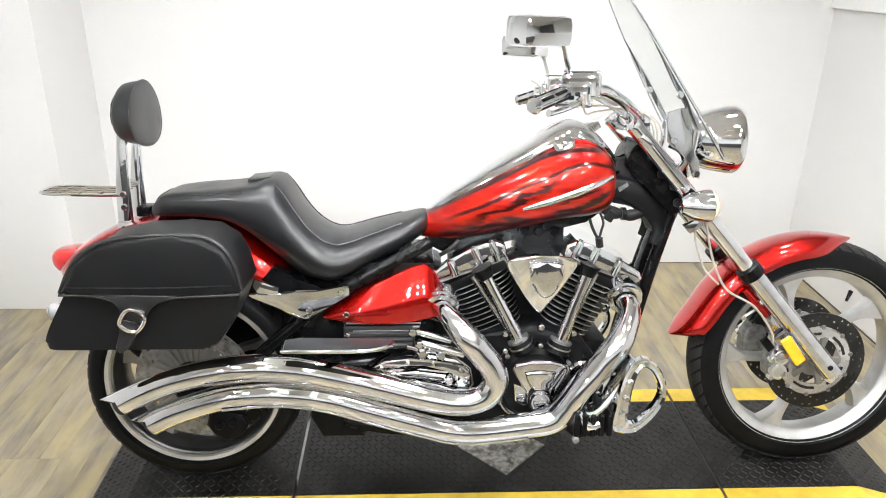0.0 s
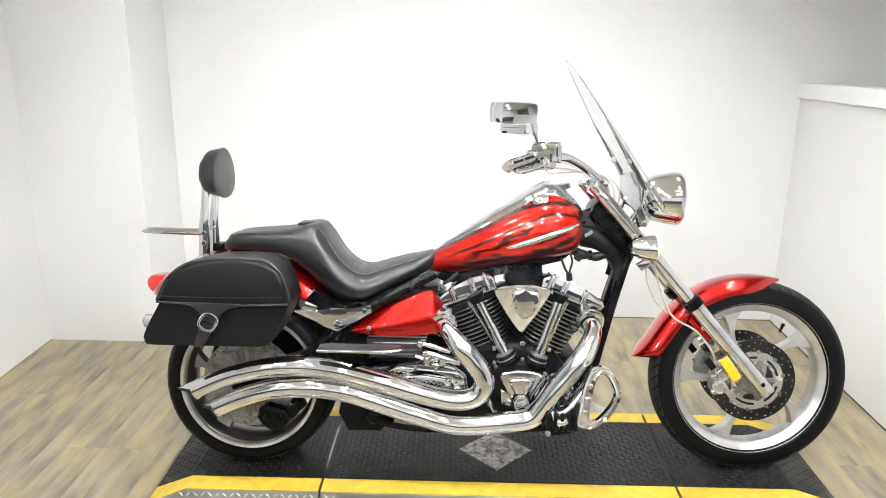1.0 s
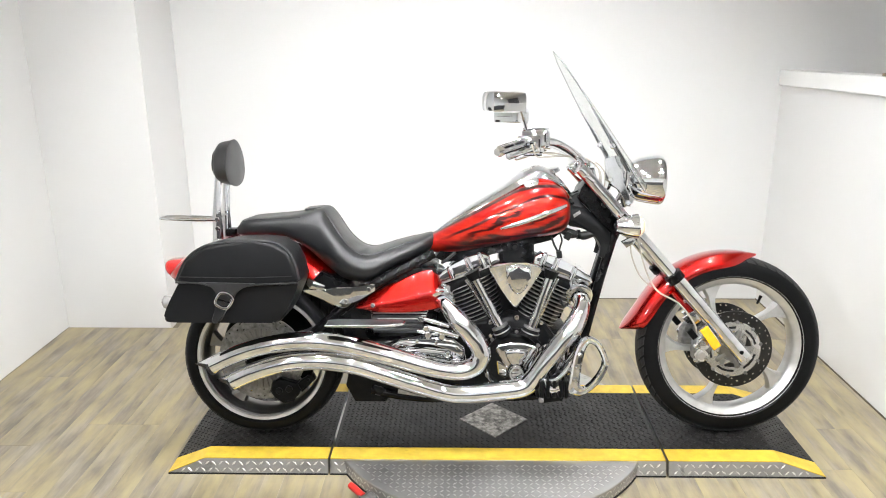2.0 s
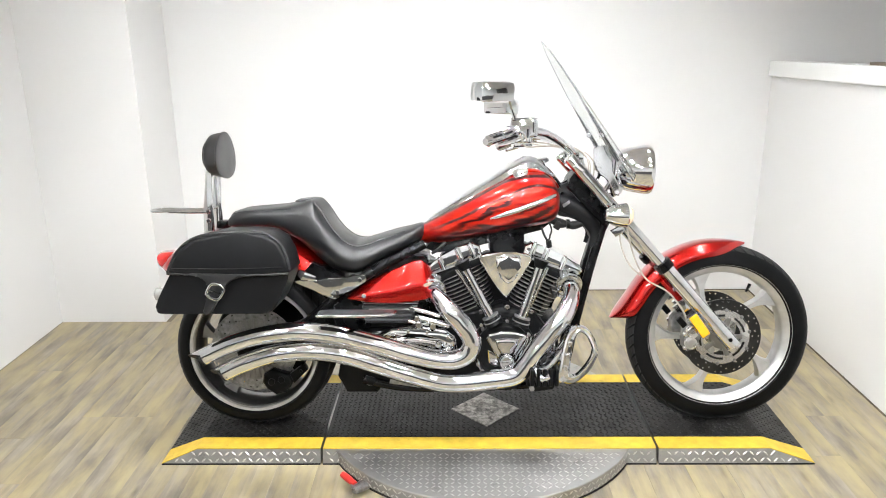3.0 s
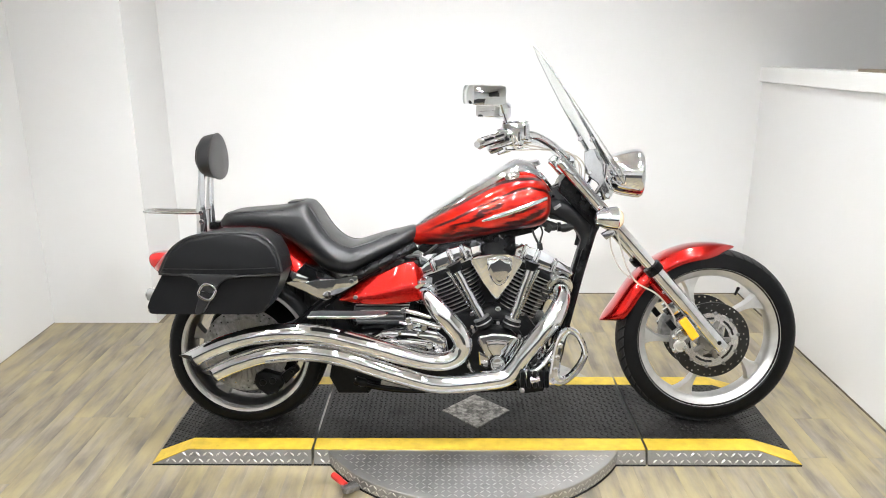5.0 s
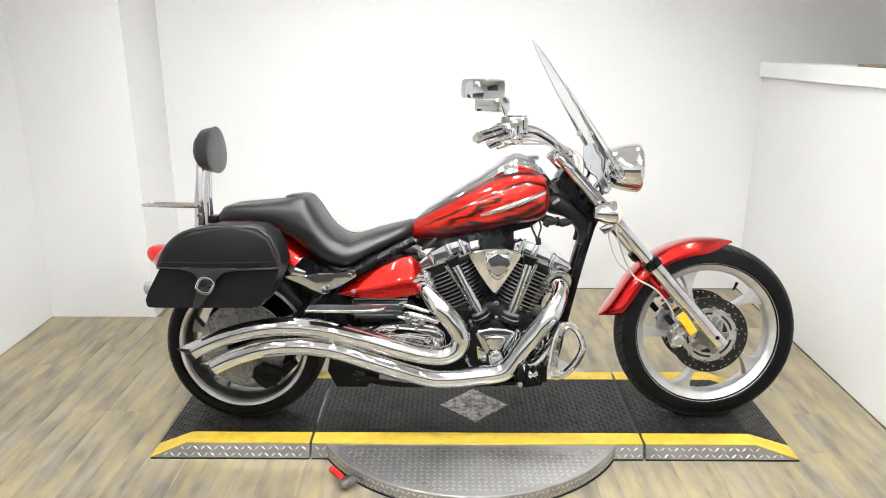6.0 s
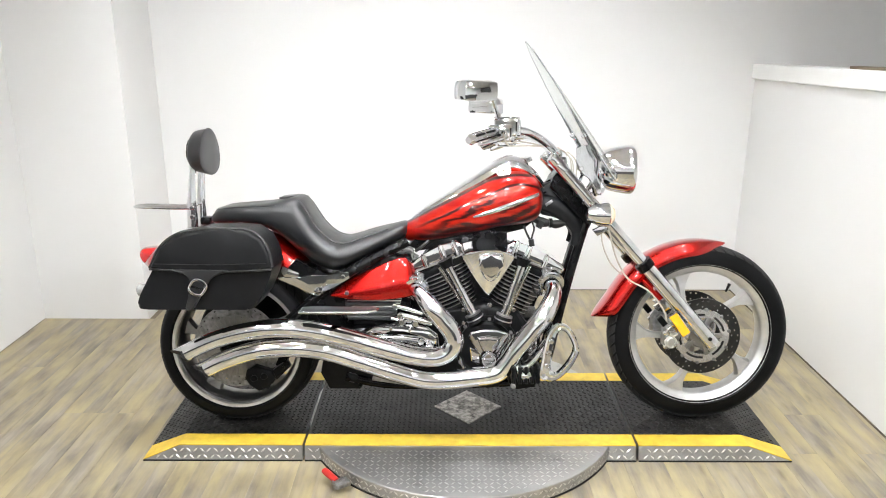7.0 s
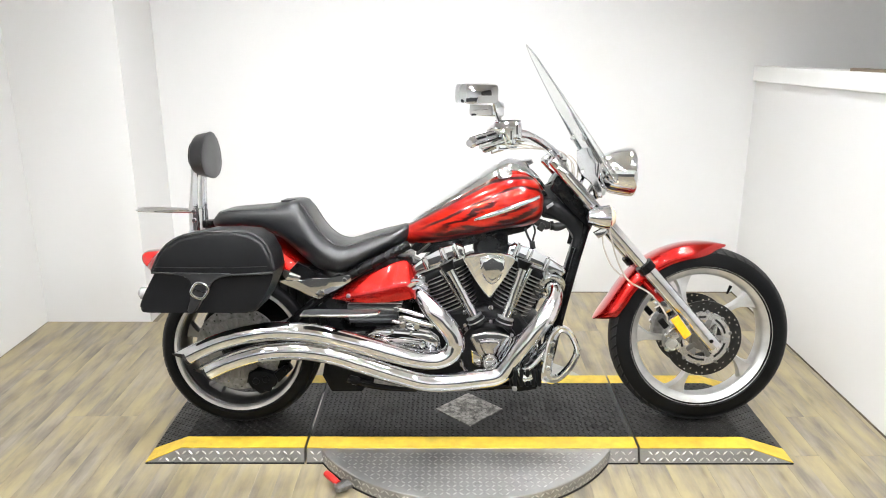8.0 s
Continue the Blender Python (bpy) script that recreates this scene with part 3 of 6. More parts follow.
def wheel(name, x, z, r, half, rim_r, lip, spin, label):
    """Cast wheel: rim, tyre, hub and five flared spokes, turned about its axle."""
    h = half * 0.86
    # rear rim and spokes are coloured darker for the shade inside the wide wheel
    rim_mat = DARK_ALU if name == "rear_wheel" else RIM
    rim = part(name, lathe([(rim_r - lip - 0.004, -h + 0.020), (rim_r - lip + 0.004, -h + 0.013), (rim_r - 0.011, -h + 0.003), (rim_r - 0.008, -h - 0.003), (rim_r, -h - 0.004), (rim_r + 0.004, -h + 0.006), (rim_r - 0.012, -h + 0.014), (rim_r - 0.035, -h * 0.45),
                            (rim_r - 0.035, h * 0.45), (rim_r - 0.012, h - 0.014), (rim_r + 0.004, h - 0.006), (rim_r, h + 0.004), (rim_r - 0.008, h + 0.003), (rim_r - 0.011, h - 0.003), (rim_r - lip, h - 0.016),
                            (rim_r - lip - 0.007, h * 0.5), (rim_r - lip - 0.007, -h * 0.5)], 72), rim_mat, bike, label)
    rim.location = (x, 0, z)
    part("tyre", lathe(tyre_profile(r, half, rim_r - 0.002), 80), RUBBER, rim, "black treaded rubber tyre")
    if name == "rear_wheel":
        part("rim_lip", lathe([(rim_r - 0.024, -h + 0.003), (rim_r - 0.020, -h - 0.003), (rim_r - 0.007, -h - 0.003), (rim_r + 0.001, -h - 0.008), (rim_r + 0.006, -h + 0.004), (rim_r - 0.022, -h + 0.010)], 72), RIM, rim, "polished rim lip")
    part("hub", lathe([(1e-6, -0.05), (0.034, -0.05), (0.05, -0.035), (0.05, 0.035), (0.034, 0.05), (1e-6, 0.05)], 32, closed=False), ALU, rim)
    base = bmesh.new()
    st = []
    for u in range(19):
        f = u / 18
        rad = 0.04 + (rim_r - lip - 0.04) * f
        wid = 0.014 - 0.003 * math.sin(math.pi * min(f * 1.15, 1)) + 0.038 * (max(f - 0.60, 0) / 0.40) ** 2.4
        bend = 0.020 * math.sin(math.pi * f)
        thick = 0.016 + 0.008 * f
        st.append([Vector((rad, s * thick * c, bend + t * wid)) for s, c, t in ((-1, 1, -0.75), (-1, 1, 0.75), (-1, 0.4, 1), (1, 0.4, 1), (1, 1, 0.75), (1, 1, -0.75), (1, 0.4, -1), (-1, 0.4, -1))])
    base = skin(st)
    for k in range(5):
        sp = base.copy()
        sp.transform(Matrix.Rotation(radians(-(spin + 72 * k)), 4, "Y"))
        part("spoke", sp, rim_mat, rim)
    base.free()
    return rim


def tyre_tread(rim, r, half, rim_r, count):
    """Raised slanted blocks over the tyre's crown and shoulders."""
    verts, faces = [], []

    def spot(sec, ang, lift):
        a = math.pi * sec
        rad = rim_r - 0.002 + (r - rim_r + 0.002) * math.sin(a) ** 0.62 + lift
        return (rad * math.cos(ang), -(half + lift * 0.6) * math.cos(a), rad * math.sin(ang))

    step = 2 * math.pi / count
    for k in range(count):
        for side in (0, 1):
            base = len(verts)
            for j in range(5):
                sec = 0.20 + 0.27 * j / 4
                slant = 0.9 * step * j / 4
                if side:
                    sec = 1 - sec
                for e in (0, 0.76):
                    ang = k * step + slant + e * step + (0.5 * step if side else 0)
                    verts.append(spot(sec, ang, 0.0028))
                    verts.append(spot(sec, ang, -0.002))
            for j in range(4):
                b0, b1 = base + 4 * j, base + 4 * (j + 1)
                faces += [(b0, b0 + 2, b1 + 2, b1), (b0, b1, b1 + 1, b0 + 1), (b0 + 2, b0 + 3, b1 + 3, b1 + 2)]
            faces.append((base, base + 1, base + 3, base + 2))
            faces.append((base + 16, base + 18, base + 19, base + 17))
    me = bpy.data.meshes.new("tyre_tread")
    me.from_pydata(verts, [], faces)
    me.materials.append(TREAD)
    ob = new("tyre_tread", me)
    ob.parent = rim
    tagged(ob, kind="stuff")


fwheel = wheel("front_wheel", FX, FZ, FR, 0.060, 0.286, 0.034, 34, "silver cast five spoke front wheel")
rwheel = wheel("rear_wheel", RX, RZ, RR, 0.105, 0.258, 0.020, 20, "silver cast rear wheel")
tyre_tread(fwheel, FR - 0.002, 0.060, 0.286, 52)
tyre_tread(rwheel, RR - 0.002, 0.105, 0.258, 44)

# tank
part("fuel_tank", loft([(0.628, 0.768, 0.724, 0.022, 2.2), (0.65, 0.787, 0.714, 0.050, 2.3), (0.715, 0.828, 0.712, 0.092, 2.4), (0.82, 0.890, 0.730, 0.132, 2.5), (0.93, 0.950, 0.752, 0.158, 2.5),
                        (1.02, 0.990, 0.772, 0.168, 2.5), (1.09, 0.993, 0.782, 0.160, 2.7), (1.14, 0.965, 0.797, 0.138, 2.8), (1.163, 0.930, 0.822, 0.104, 2.7), (1.173, 0.905, 0.850, 0.05, 2.3)], 40, 5), TANK_RED, bike,
     "red fuel tank with dark ragged streaks")
part("tank_console", loft([(0.655, 0.790, 0.770, 0.010, 2.2), (0.70, 0.832, 0.795, 0.040, 2.4), (0.80, 0.902, 0.845, 0.066, 1.7), (0.93, 0.985, 0.908, 0.084, 1.7), (1.00, 1.030, 0.945, 0.092, 1.7),
                           (1.05, 1.046, 0.960, 0.094, 1.7), (1.10, 1.030, 0.955, 0.088, 1.7), (1.15, 0.985, 0.93, 0.070, 1.7), (1.178, 0.945, 0.905, 0.045, 2.4)], 32, 5), CHROME, bike, "chrome console along the tank top")

# seat
SEAT = [(-0.082, 0.822, 0.787, 0.085, 3.4), (-0.068, 0.836, 0.786, 0.096, 4.0), (-0.038, 0.852, 0.786, 0.108, 4.0), (0.05, 0.860, 0.786, 0.122, 4.0), (0.12, 0.866, 0.776, 0.13, 4.0), (0.18, 0.876, 0.742, 0.138, 4.0),
                   (0.235, 0.890, 0.690, 0.145, 3.5), (0.268, 0.875, 0.652, 0.150, 2.5), (0.31, 0.805, 0.622, 0.158, 2.5), (0.35, 0.758, 0.610, 0.168, 2.4), (0.40, 0.730, 0.606, 0.176, 2.35), (0.45, 0.736, 0.622, 0.172, 2.35),
                   (0.51, 0.754, 0.655, 0.15, 2.35), (0.60, 0.779, 0.700, 0.108, 2.35), (0.645, 0.790, 0.728, 0.07, 2.6), (0.662, 0.785, 0.745, 0.04, 2.2)]
seat = part("seat", loft(SEAT, 36, 5), LEATHER, bike, "black vinyl two-up stepped seat")


def on_seat(share, x0, x1, step=4):
    """Points along the seat's upper skin at a share of its half width."""
    out = []
    for x, top, bot, hw, e in smooth_line(SEAT, 5)[::step]:
        if x0 < x < x1:
            out.append((x, share * hw, (top + bot) / 2 + (top - bot) / 2 * (1 - abs(share) ** e) ** (1 / e)))
    return out


part("seat_tab", box(-0.032, 0.030, -0.050, 0.050, -0.004, 0.004, 0.003, 2, m=at(0.200, 0, 0.884) @ Matrix.Rotation(radians(-6), 4, "Y")), STRAP, seat, "black tab behind the rider seat crest")
part("rear_welt", tube([(-0.070, -0.088, 0.792), (-0.072, -0.084, 0.818), (-0.066, -0.060, 0.838), (-0.064, 0.0, 0.841), (-0.066, 0.060, 0.838), (-0.072, 0.084, 0.818), (-0.070, 0.088, 0.792)], 0.003, 8, 4), STRAP, seat, "welt round the rear end of the seat")
for share in (-0.66, 0.66):
    part("seat_seam", tube(on_seat(share, 0.22, 0.60), 0.0034, 8, 4), STRAP, seat, "stitched seam round the dished rider seat")
    part("seat_seam", tube(on_seat(share * 1.35, -0.06, 0.20), 0.0028, 8, 4), STRAP, seat, "stitched seam along the pillion pad")

# saddlebag


BAG_LINE = [(-0.259, 0.540), (-0.246, 0.582), (-0.196, 0.675), (-0.163, 0.745), (-0.105, 0.788), (-0.03, 0.805), (0.06, 0.808), (0.135, 0.803), (0.178, 0.775), (0.200, 0.735), (0.211, 0.680), (0.200, 0.631), (0.157, 0.545), (0.128, 0.527), (0.10, 0.526), (0.0, 0.526), (-0.12, 0.526), (-0.22, 0.526), (-0.250, 0.530)]


def bag(side, name="saddlebag"):
    s = -1 if side < 0 else 1
    line = [(q[0], q[1]) for q in smooth_line(BAG_LINE, 3, True)]
    y0, y1 = sorted((s * 0.19, s * 0.362))
    body = part(name, prism(line, y0, y1, 0.014, 3), BAG, bike, "black leather saddlebag with a flap lid and buckle")
    lid_line = [(-0.200, 0.674)] + BAG_LINE[3:10] + [(0.214, 0.676), (0.10, 0.668), (0.03, 0.661), (-0.03, 0.66), (-0.09, 0.672)]
    lid_line = [(0.0 + 1.02 * q[0], 0.682 + 1.03 * (q[1] - 0.682)) for q in lid_line]
    y0, y1 = sorted((s * 0.186, s * 0.386))
    part("lid", prism(lid_line, y0, y1, 0.016, 4), BAG, body, "black leather flap lid")
    part("piping", tube([(1.02 * x, s * 0.374, 0.682 + 1.035 * (z - 0.682)) for x, z in [(-0.2, 0.675)] + BAG_LINE[3:10] + [(0.212, 0.68)]], 0.0058, 8, 4), STRAP, body, "rolled leather piping")
    for seam in ([(-0.203, 0.672), (-0.150, 0.671), (-0.112, 0.668), (-0.082, 0.658), (-0.066, 0.640), (-0.062, 0.615), (-0.070, 0.580)],
                 [(0.214, 0.672), (0.150, 0.668), (0.080, 0.666), (0.032, 0.658), (0.006, 0.642), (-0.010, 0.618), (-0.030, 0.580)]):
        part("seam", tube([(x, s * 0.384, z) for x, z in seam], 0.0036, 8, 4), STRAP, body, "raised stitched seam")
    part("stitching", tube([(x, s * 0.3865, z) for x, z in ((-0.188, 0.692), (-0.06, 0.690), (0.06, 0.690), (0.196, 0.695))], 0.0014, 6, 4), STRAP, body, "stitched line along the flap")
    y0, y1 = sorted((s * 0.360, s * 0.391))
    part("strap", prism([(-0.125, 0.674), (-0.088, 0.668), (-0.067, 0.655), (-0.060, 0.635), (-0.070, 0.585), (-0.084, 0.54), (-0.074, 0.528), (-0.058, 0.536), (-0.035, 0.575), (-0.014, 0.618), (0.002, 0.645), (0.028, 0.660), (0.070, 0.670)], y0, y1 + 0.002, 0.004, 3), STRAP, body, "leather closing strap")
    corners = [(0.86 * (a * 0.94 + b * 0.342), 0.86 * (-a * 0.342 + b * 0.94)) for a, b in ((-0.030, -0.018), (-0.010, -0.030), (0.014, -0.028), (0.026, -0.016), (0.031, 0.016), (0.012, 0.030), (-0.012, 0.029), (-0.026, 0.016))]
    part("buckle", tube([(-0.036 + a, s * 0.396, 0.612 + b) for a, b in corners], 0.0050, 10, 5, True), CHROME, body, "chrome buckle")
    body.location = (-0.008, 0, -0.006)
    part("buckle_pin", tube([(-0.060, s * 0.397, 0.616), (-0.034, s * 0.398, 0.610), (-0.016, s * 0.396, 0.604)], 0.0028, 8), BLACK, body)
    return body


bag(-1)
bag(1)

# exhaust pipes
UPPER = [(0.690, -0.15, 0.552), (0.715, -0.20, 0.536), (0.755, -0.235, 0.497), (0.795, -0.24, 0.452), (0.825, -0.24, 0.410), (0.834, -0.24, 0.369), (0.812, -0.24, 0.330), (0.765, -0.24, 0.312), (0.697, -0.245, 0.318), (0.593, -0.25, 0.345), (0.468, -0.262, 0.385),
         (0.331, -0.27, 0.420), (0.208, -0.275, 0.432), (0.085, -0.275, 0.420), (-0.034, -0.275, 0.387), (-0.148, -0.275, 0.334)]
LOWER = [(1.200, -0.13, 0.568), (1.203, -0.18, 0.538), (1.165, -0.225, 0.470), (1.112, -0.235, 0.404), (1.066, -0.24, 0.346), (1.030, -0.24, 0.292), (0.995, -0.24, 0.255), (0.925, -0.24, 0.240), (0.749, -0.245, 0.228), (0.613, -0.25, 0.262), (0.488, -0.262, 0.306),
         (0.370, -0.272, 0.346), (0.247, -0.275, 0.360), (0.124, -0.275, 0.350), (0.006, -0.275, 0.314), (-0.074, -0.275, 0.276)]
for line in (UPPER, LOWER):
    n = len(line)
    rad = [0.030] * 2 + [0.036] * (n - 6) + [0.035, 0.034, 0.033, 0.0325]
    pipe = part("exhaust_pipe", tube(line, rad, 20, 6, shear=(1.20, 0.95)), CHROME, bike, "chrome swept exhaust pipe with a slash cut end")
    a, b = Vector(line[-2]), Vector(line[-1])
    # the pipe is closed; a near-black cap gives the shade of its inside
    part("pipe_mouth", tube([b - (b - a) * 0.02, b + (b - a).normalized() * 0.0012], 0.0314, 20, shear=(1.20, 0.95)), GAP, pipe, "dark cap for the shade inside the pipe")
    edge = [(x, y - 0.030, z - 0.022) for x, y, z in line[7:14]]
    part("shield_seam", tube(edge, 0.004, 6, 5), CHROME, pipe, "rolled heat shield edge")

# fork
FU = Vector((0.666, 0, -0.746))
for s in (-1, 1):
    top, foot = Vector((1.20, s * 0.115, 1.035)), Vector((1.828, s * 0.115, 0.332))
    mid = top + (foot - top) * 0.57
    leg = part("fork_leg", tube([top, mid], 0.0225, 20), CHROME, bike, "chrome front fork leg")
    part("fork_slider", tube([mid - (foot - top) * 0.01, foot], 0.029, 20), CHROME_WORN, leg, "polished fork slider")
    part("fork_cap", tube([top, top - FU * 0.010, top - FU * 0.016], [0.0245, 0.0225, 0.012], 20, 3), CHROME, leg)
    part("dust_seal", tube([mid - (foot - top) * 0.022, mid + (foot - top) * 0.012], 0.034, 20), BLACK, leg)

# front fender: an arched shell over the front wheel


def fender(name, cx, cz, a0, a1, radius, half, depth, thick, mat, label, n=36, tip0=0.0, tip1=0.0):
    rings = []
    for i in range(n + 1):
        f = i / n
        a = radians(a0 + (a1 - a0) * f)
        r = radius(f)
        k = 1.0
        if tip0 and f < tip0:
            k = math.sin(math.pi / 2 * max(f / tip0, 0.02)) ** 0.85
        if tip1 and f > 1 - tip1:
            k = min(k, math.sin(math.pi / 2 * max((1 - f) / tip1, 0.03)) ** 0.6)
        outer, inner = [], []
        for j in range(13):
            u = -1 + j / 6
            drop = depth * k * abs(u) ** 2.6
            for lst, o in ((outer, 0), (inner, thick)):
                rr = r - drop - o
                lst.append(Vector((cx + rr * math.cos(a), half * k * (1 - o * 4) * math.sin(u * math.pi / 2) if abs(u) < 1 else half * k * (1 - o * 4) * u, cz + rr * math.sin(a))))
        rings.append(outer + inner[::-1])
    return part(name, skin(rings), mat, bike, label)


fender("front_fender", FX + 0.012, FZ - 0.013, 77.5, 170, lambda f: 0.380 + 0.024 * math.sin(f * 1.5) + 0.034 * (max(f - 0.80, 0) / 0.20) ** 2, 0.078, 0.052, 0.004, RED, "glossy red front fender", tip0=0.26, tip1=0.07)
fender("rear_fender", RX, RZ, 40, 140, lambda f: 0.425 + 0.06 * math.sin(f * 1.7), 0.128, 0.07, 0.004, RED, "glossy red rear fender", tip1=0.1)


# windscreen: a bowed clear sheet with chrome mounts
rings_out = []
for i in range(29):
    v = i / 28
    wide = 0.190 * max(1 - v ** 1.7, 0.0) ** 0.6 + 0.005
    c = Vector((1.452 - 0.347 * v + 0.006 * math.sin(math.pi * v), 0, 0.985 + 0.48 * v))
    row = []
    for side in (0, 1):
        for j in range(23):
            u = -1 + j / 11
            u = u if side == 0 else -u
            row.append(c + Vector((-0.045 * (u * wide / 0.215) ** 2 - side * 0.0045, wide * u, -0.030 * (u * wide / 0.215) ** 2)))
    rings_out.append(row)
screen = part("windscreen", skin(rings_out), GLASS, bike, "clear bowed windscreen")
screen.visible_shadow = False
edge_line = []
for i in range(0, 29, 2):
    edge_line.append(rings_out[i][0])
for i in range(28, -1, -2):
    edge_line.append(rings_out[i][22])
part("screen_edge", tube([tuple(q) for q in edge_line], 0.0020, 8, 3), ACRYLIC_EDGE, screen, "polished grey screen edge")
for s in (-1, 1):
    spear = part("screen_mount", prism([(1.365, 1.02), (1.376, 1.03), (1.297, 1.160), (1.208, 1.285), (1.284, 1.152)], s * 0.128 - 0.004, s * 0.128 + 0.004, 0.002), CHROME, screen, "chrome screen mounting blade")
    part("mount_stud", disc(0.010, -0.012, 0.012, 16, 0.003, at(1.306, s * 0.128, 1.12)), CHROME, spear)
    part("mount_arm", tube([(1.36, s * 0.128, 1.03), (1.355, s * 0.12, 0.97), (1.33, s * 0.115, 0.92)], 0.009, 10, 5), CHROME, screen)
    if s > 0:
        continue
    part("mount_plate", prism([(1.279, 1.077), (1.282, 1.035), (1.284, 0.999), (1.310, 0.980), (1.336, 0.964), (1.352, 0.930), (1.362, 0.903), (1.379, 0.901), (1.374, 0.950), (1.345, 0.992), (1.350, 1.033), (1.330, 1.089), (1.305, 1.080)], s * 0.130 - 0.004, s * 0.130 + 0.004, 0.003, 2), CHROME_WORN, spear, "polished screen bracket plate")
    part("plate_bolt", disc(0.009, -0.008, 0.008, 16, 0.003, at(1.302, s * 0.130, 1.000)), CHROME, spear)
    part("plate_bolt", disc(0.010, -0.009, 0.009, 16, 0.003, at(1.369, s * 0.130, 0.915)), CHROME, spear)

# headlamp
HM = at(1.441, 0, 0.990) @ pose(0, 0, 0, 0, 8, -90) @ Matrix.Scale(0.97, 4)
lamp = part("headlamp", lathe([(1e-6, -0.088), (0.020, -0.086), (0.040, -0.078), (0.058, -0.062), (0.073, -0.038), (0.084, -0.008), (0.091, 0.025), (0.096, 0.055), (0.0975, 0.072), (0.093, 0.081), (0.082, 0.076)], 56, closed=False, m=HM), CHROME, bike, "chrome bullet headlamp", 60)
part("headlamp_lens", lathe([(1e-6, 0.081), (0.05, 0.080), (0.083, 0.076), (0.083, 0.070), (1e-6, 0.070)], 40, closed=False, m=HM), LENS_CLEAR, lamp, "clear domed lens")
part("headlamp_bracket", prism([(1.345, 0.90), (1.36, 0.93), (1.395, 0.935), (1.412, 0.925), (1.405, 0.905), (1.37, 0.885)], -0.05, 0.05, 0.005), CHROME, bike, "chrome headlamp bracket")
part("bracket_arm", tube([(1.31, -0.07, 0.985), (1.345, -0.075, 0.965), (1.365, -0.06, 0.925), (1.375, -0.05, 0.895)], 0.008, 10, 5), CHROME, bike)

# fork clamps and steering head
for zc, xc, ln in ((1.000, 1.232, 0.05), (0.850, 1.366, 0.055)):
    m = at(xc, 0, zc) @ Matrix.Rotation(radians(42), 4, "Y")
    part("fork_clamp", box(-0.030, 0.024, -0.138, 0.138, -ln / 2 * 0.60, ln / 2 * 0.60, 0.012, 4, m=m), CHROME if zc > 0.9 else BLACK, bike, "fork clamp bridge")
part("steering_head", tube([(1.210, 0, 0.962), (1.318, 0, 0.825)], 0.030, 20), BLACK, bike)
neck_line = [(1.165, 0.920), (1.209, 0.950), (1.241, 0.960), (1.265, 0.950), (1.289, 0.921), (1.345, 0.836), (1.364, 0.795), (1.346, 0.758), (1.322, 0.724), (1.300, 0.728), (1.286, 0.758), (1.258, 0.792), (1.212, 0.812), (1.160, 0.830)]
neck = part("frame_neck", prism([(q[0], q[1]) for q in smooth_line(neck_line, 3, True)], -0.046, 0.046, 0.005, 2), NECK, bike, "black cast frame neck")
part("neck_rib", tube([(1.150, -0.040, 0.872), (1.205, -0.044, 0.858), (1.252, -0.046, 0.832), (1.292, -0.047, 0.795), (1.312, -0.050, 0.750), (1.299, -0.056, 0.700)], [0.030, 0.034, 0.034, 0.030, 0.024, 0.018], 16, 5, flat=0.55), NECK, neck)
part("neck_rib", tube([(1.150, 0.040, 0.872), (1.205, 0.044, 0.858), (1.252, 0.046, 0.832), (1.292, 0.047, 0.795), (1.312, 0.050, 0.750), (1.299, 0.056, 0.700)], [0.030, 0.034, 0.034, 0.030, 0.024, 0.018], 16, 5, flat=0.55), NECK, neck)
part("neck_bolt", lathe([(1e-6, -0.006), (0.007, -0.006), (0.009, -0.010), (0.013, -0.009), (0.015, 0.0), (0.015, 0.012)], 20, closed=False, m=at(1.222, -0.047, 0.940)), BLACK, neck)
part("neck_plate", prism([(1.262, 0.880), (1.288, 0.908), (1.335, 0.845), (1.330, 0.812), (1.300, 0.838)], -0.056, -0.040, 0.006, 3), BLACK, neck)
part("lock_barrel", lathe([(1e-6, -0.012), (0.009, -0.012), (0.012, -0.008), (0.012, 0.02)], 18, closed=False, m=at(1.302, -0.056, 0.868)), BLACK, neck)
part("neck_bolt", disc(0.006, -0.006, 0.006, 12, 0.002, at(1.322, -0.058, 0.838)), STEEL, neck)
part("neck_bolt", disc(0.006, -0.006, 0.006, 12, 0.002, at(1.180, -0.048, 0.905)), BLACK, neck)
for s in (-1, 1):
    tubex = [(1.340, s * 0.046, 0.790), (1.310, s * 0.052, 0.690), (1.279, s * 0.056, 0.575), (1.230, s * 0.058, 0.370), (1.197, s * 0.07, 0.245), (1.135, s * 0.09, 0.185), (0.95, s * 0.10, 0.165), (0.60, s * 0.11, 0.165), (0.42, s * 0.12, 0.20)]
    part("down_tube", tube(tubex, 0.0175, 14, 6), BLACK, bike, "black frame down tube")
    part("seat_rail", tube([(0.40, s * 0.155, 0.585), (0.45, s * 0.160, 0.618), (0.55, s * 0.150, 0.672), (0.66, s * 0.120, 0.725)], 0.0175, 14, 5), BLACK, bike, "black seat rail")
cover = part("steering_cover", prism([(1.196, 0.928), (1.206, 0.962), (1.222, 0.984), (1.246, 0.990), (1.268, 0.972), (1.362, 0.858), (1.368, 0.800), (1.335, 0.785), (1.280, 0.840)], -0.074, 0.074, 0.012, 3), BLACK, bike, "black cover over the steering head wiring")
for cx, cz, cr in ((1.262, 0.950, 0.010), (1.296, 0.905, 0.013), (1.330, 0.870, 0.010), (1.345, 0.825, 0.012)):
    part("cover_plug", disc(cr, -0.010, 0.010, 14, 0.004, at(cx, -0.076, cz)), BRAID, cover)
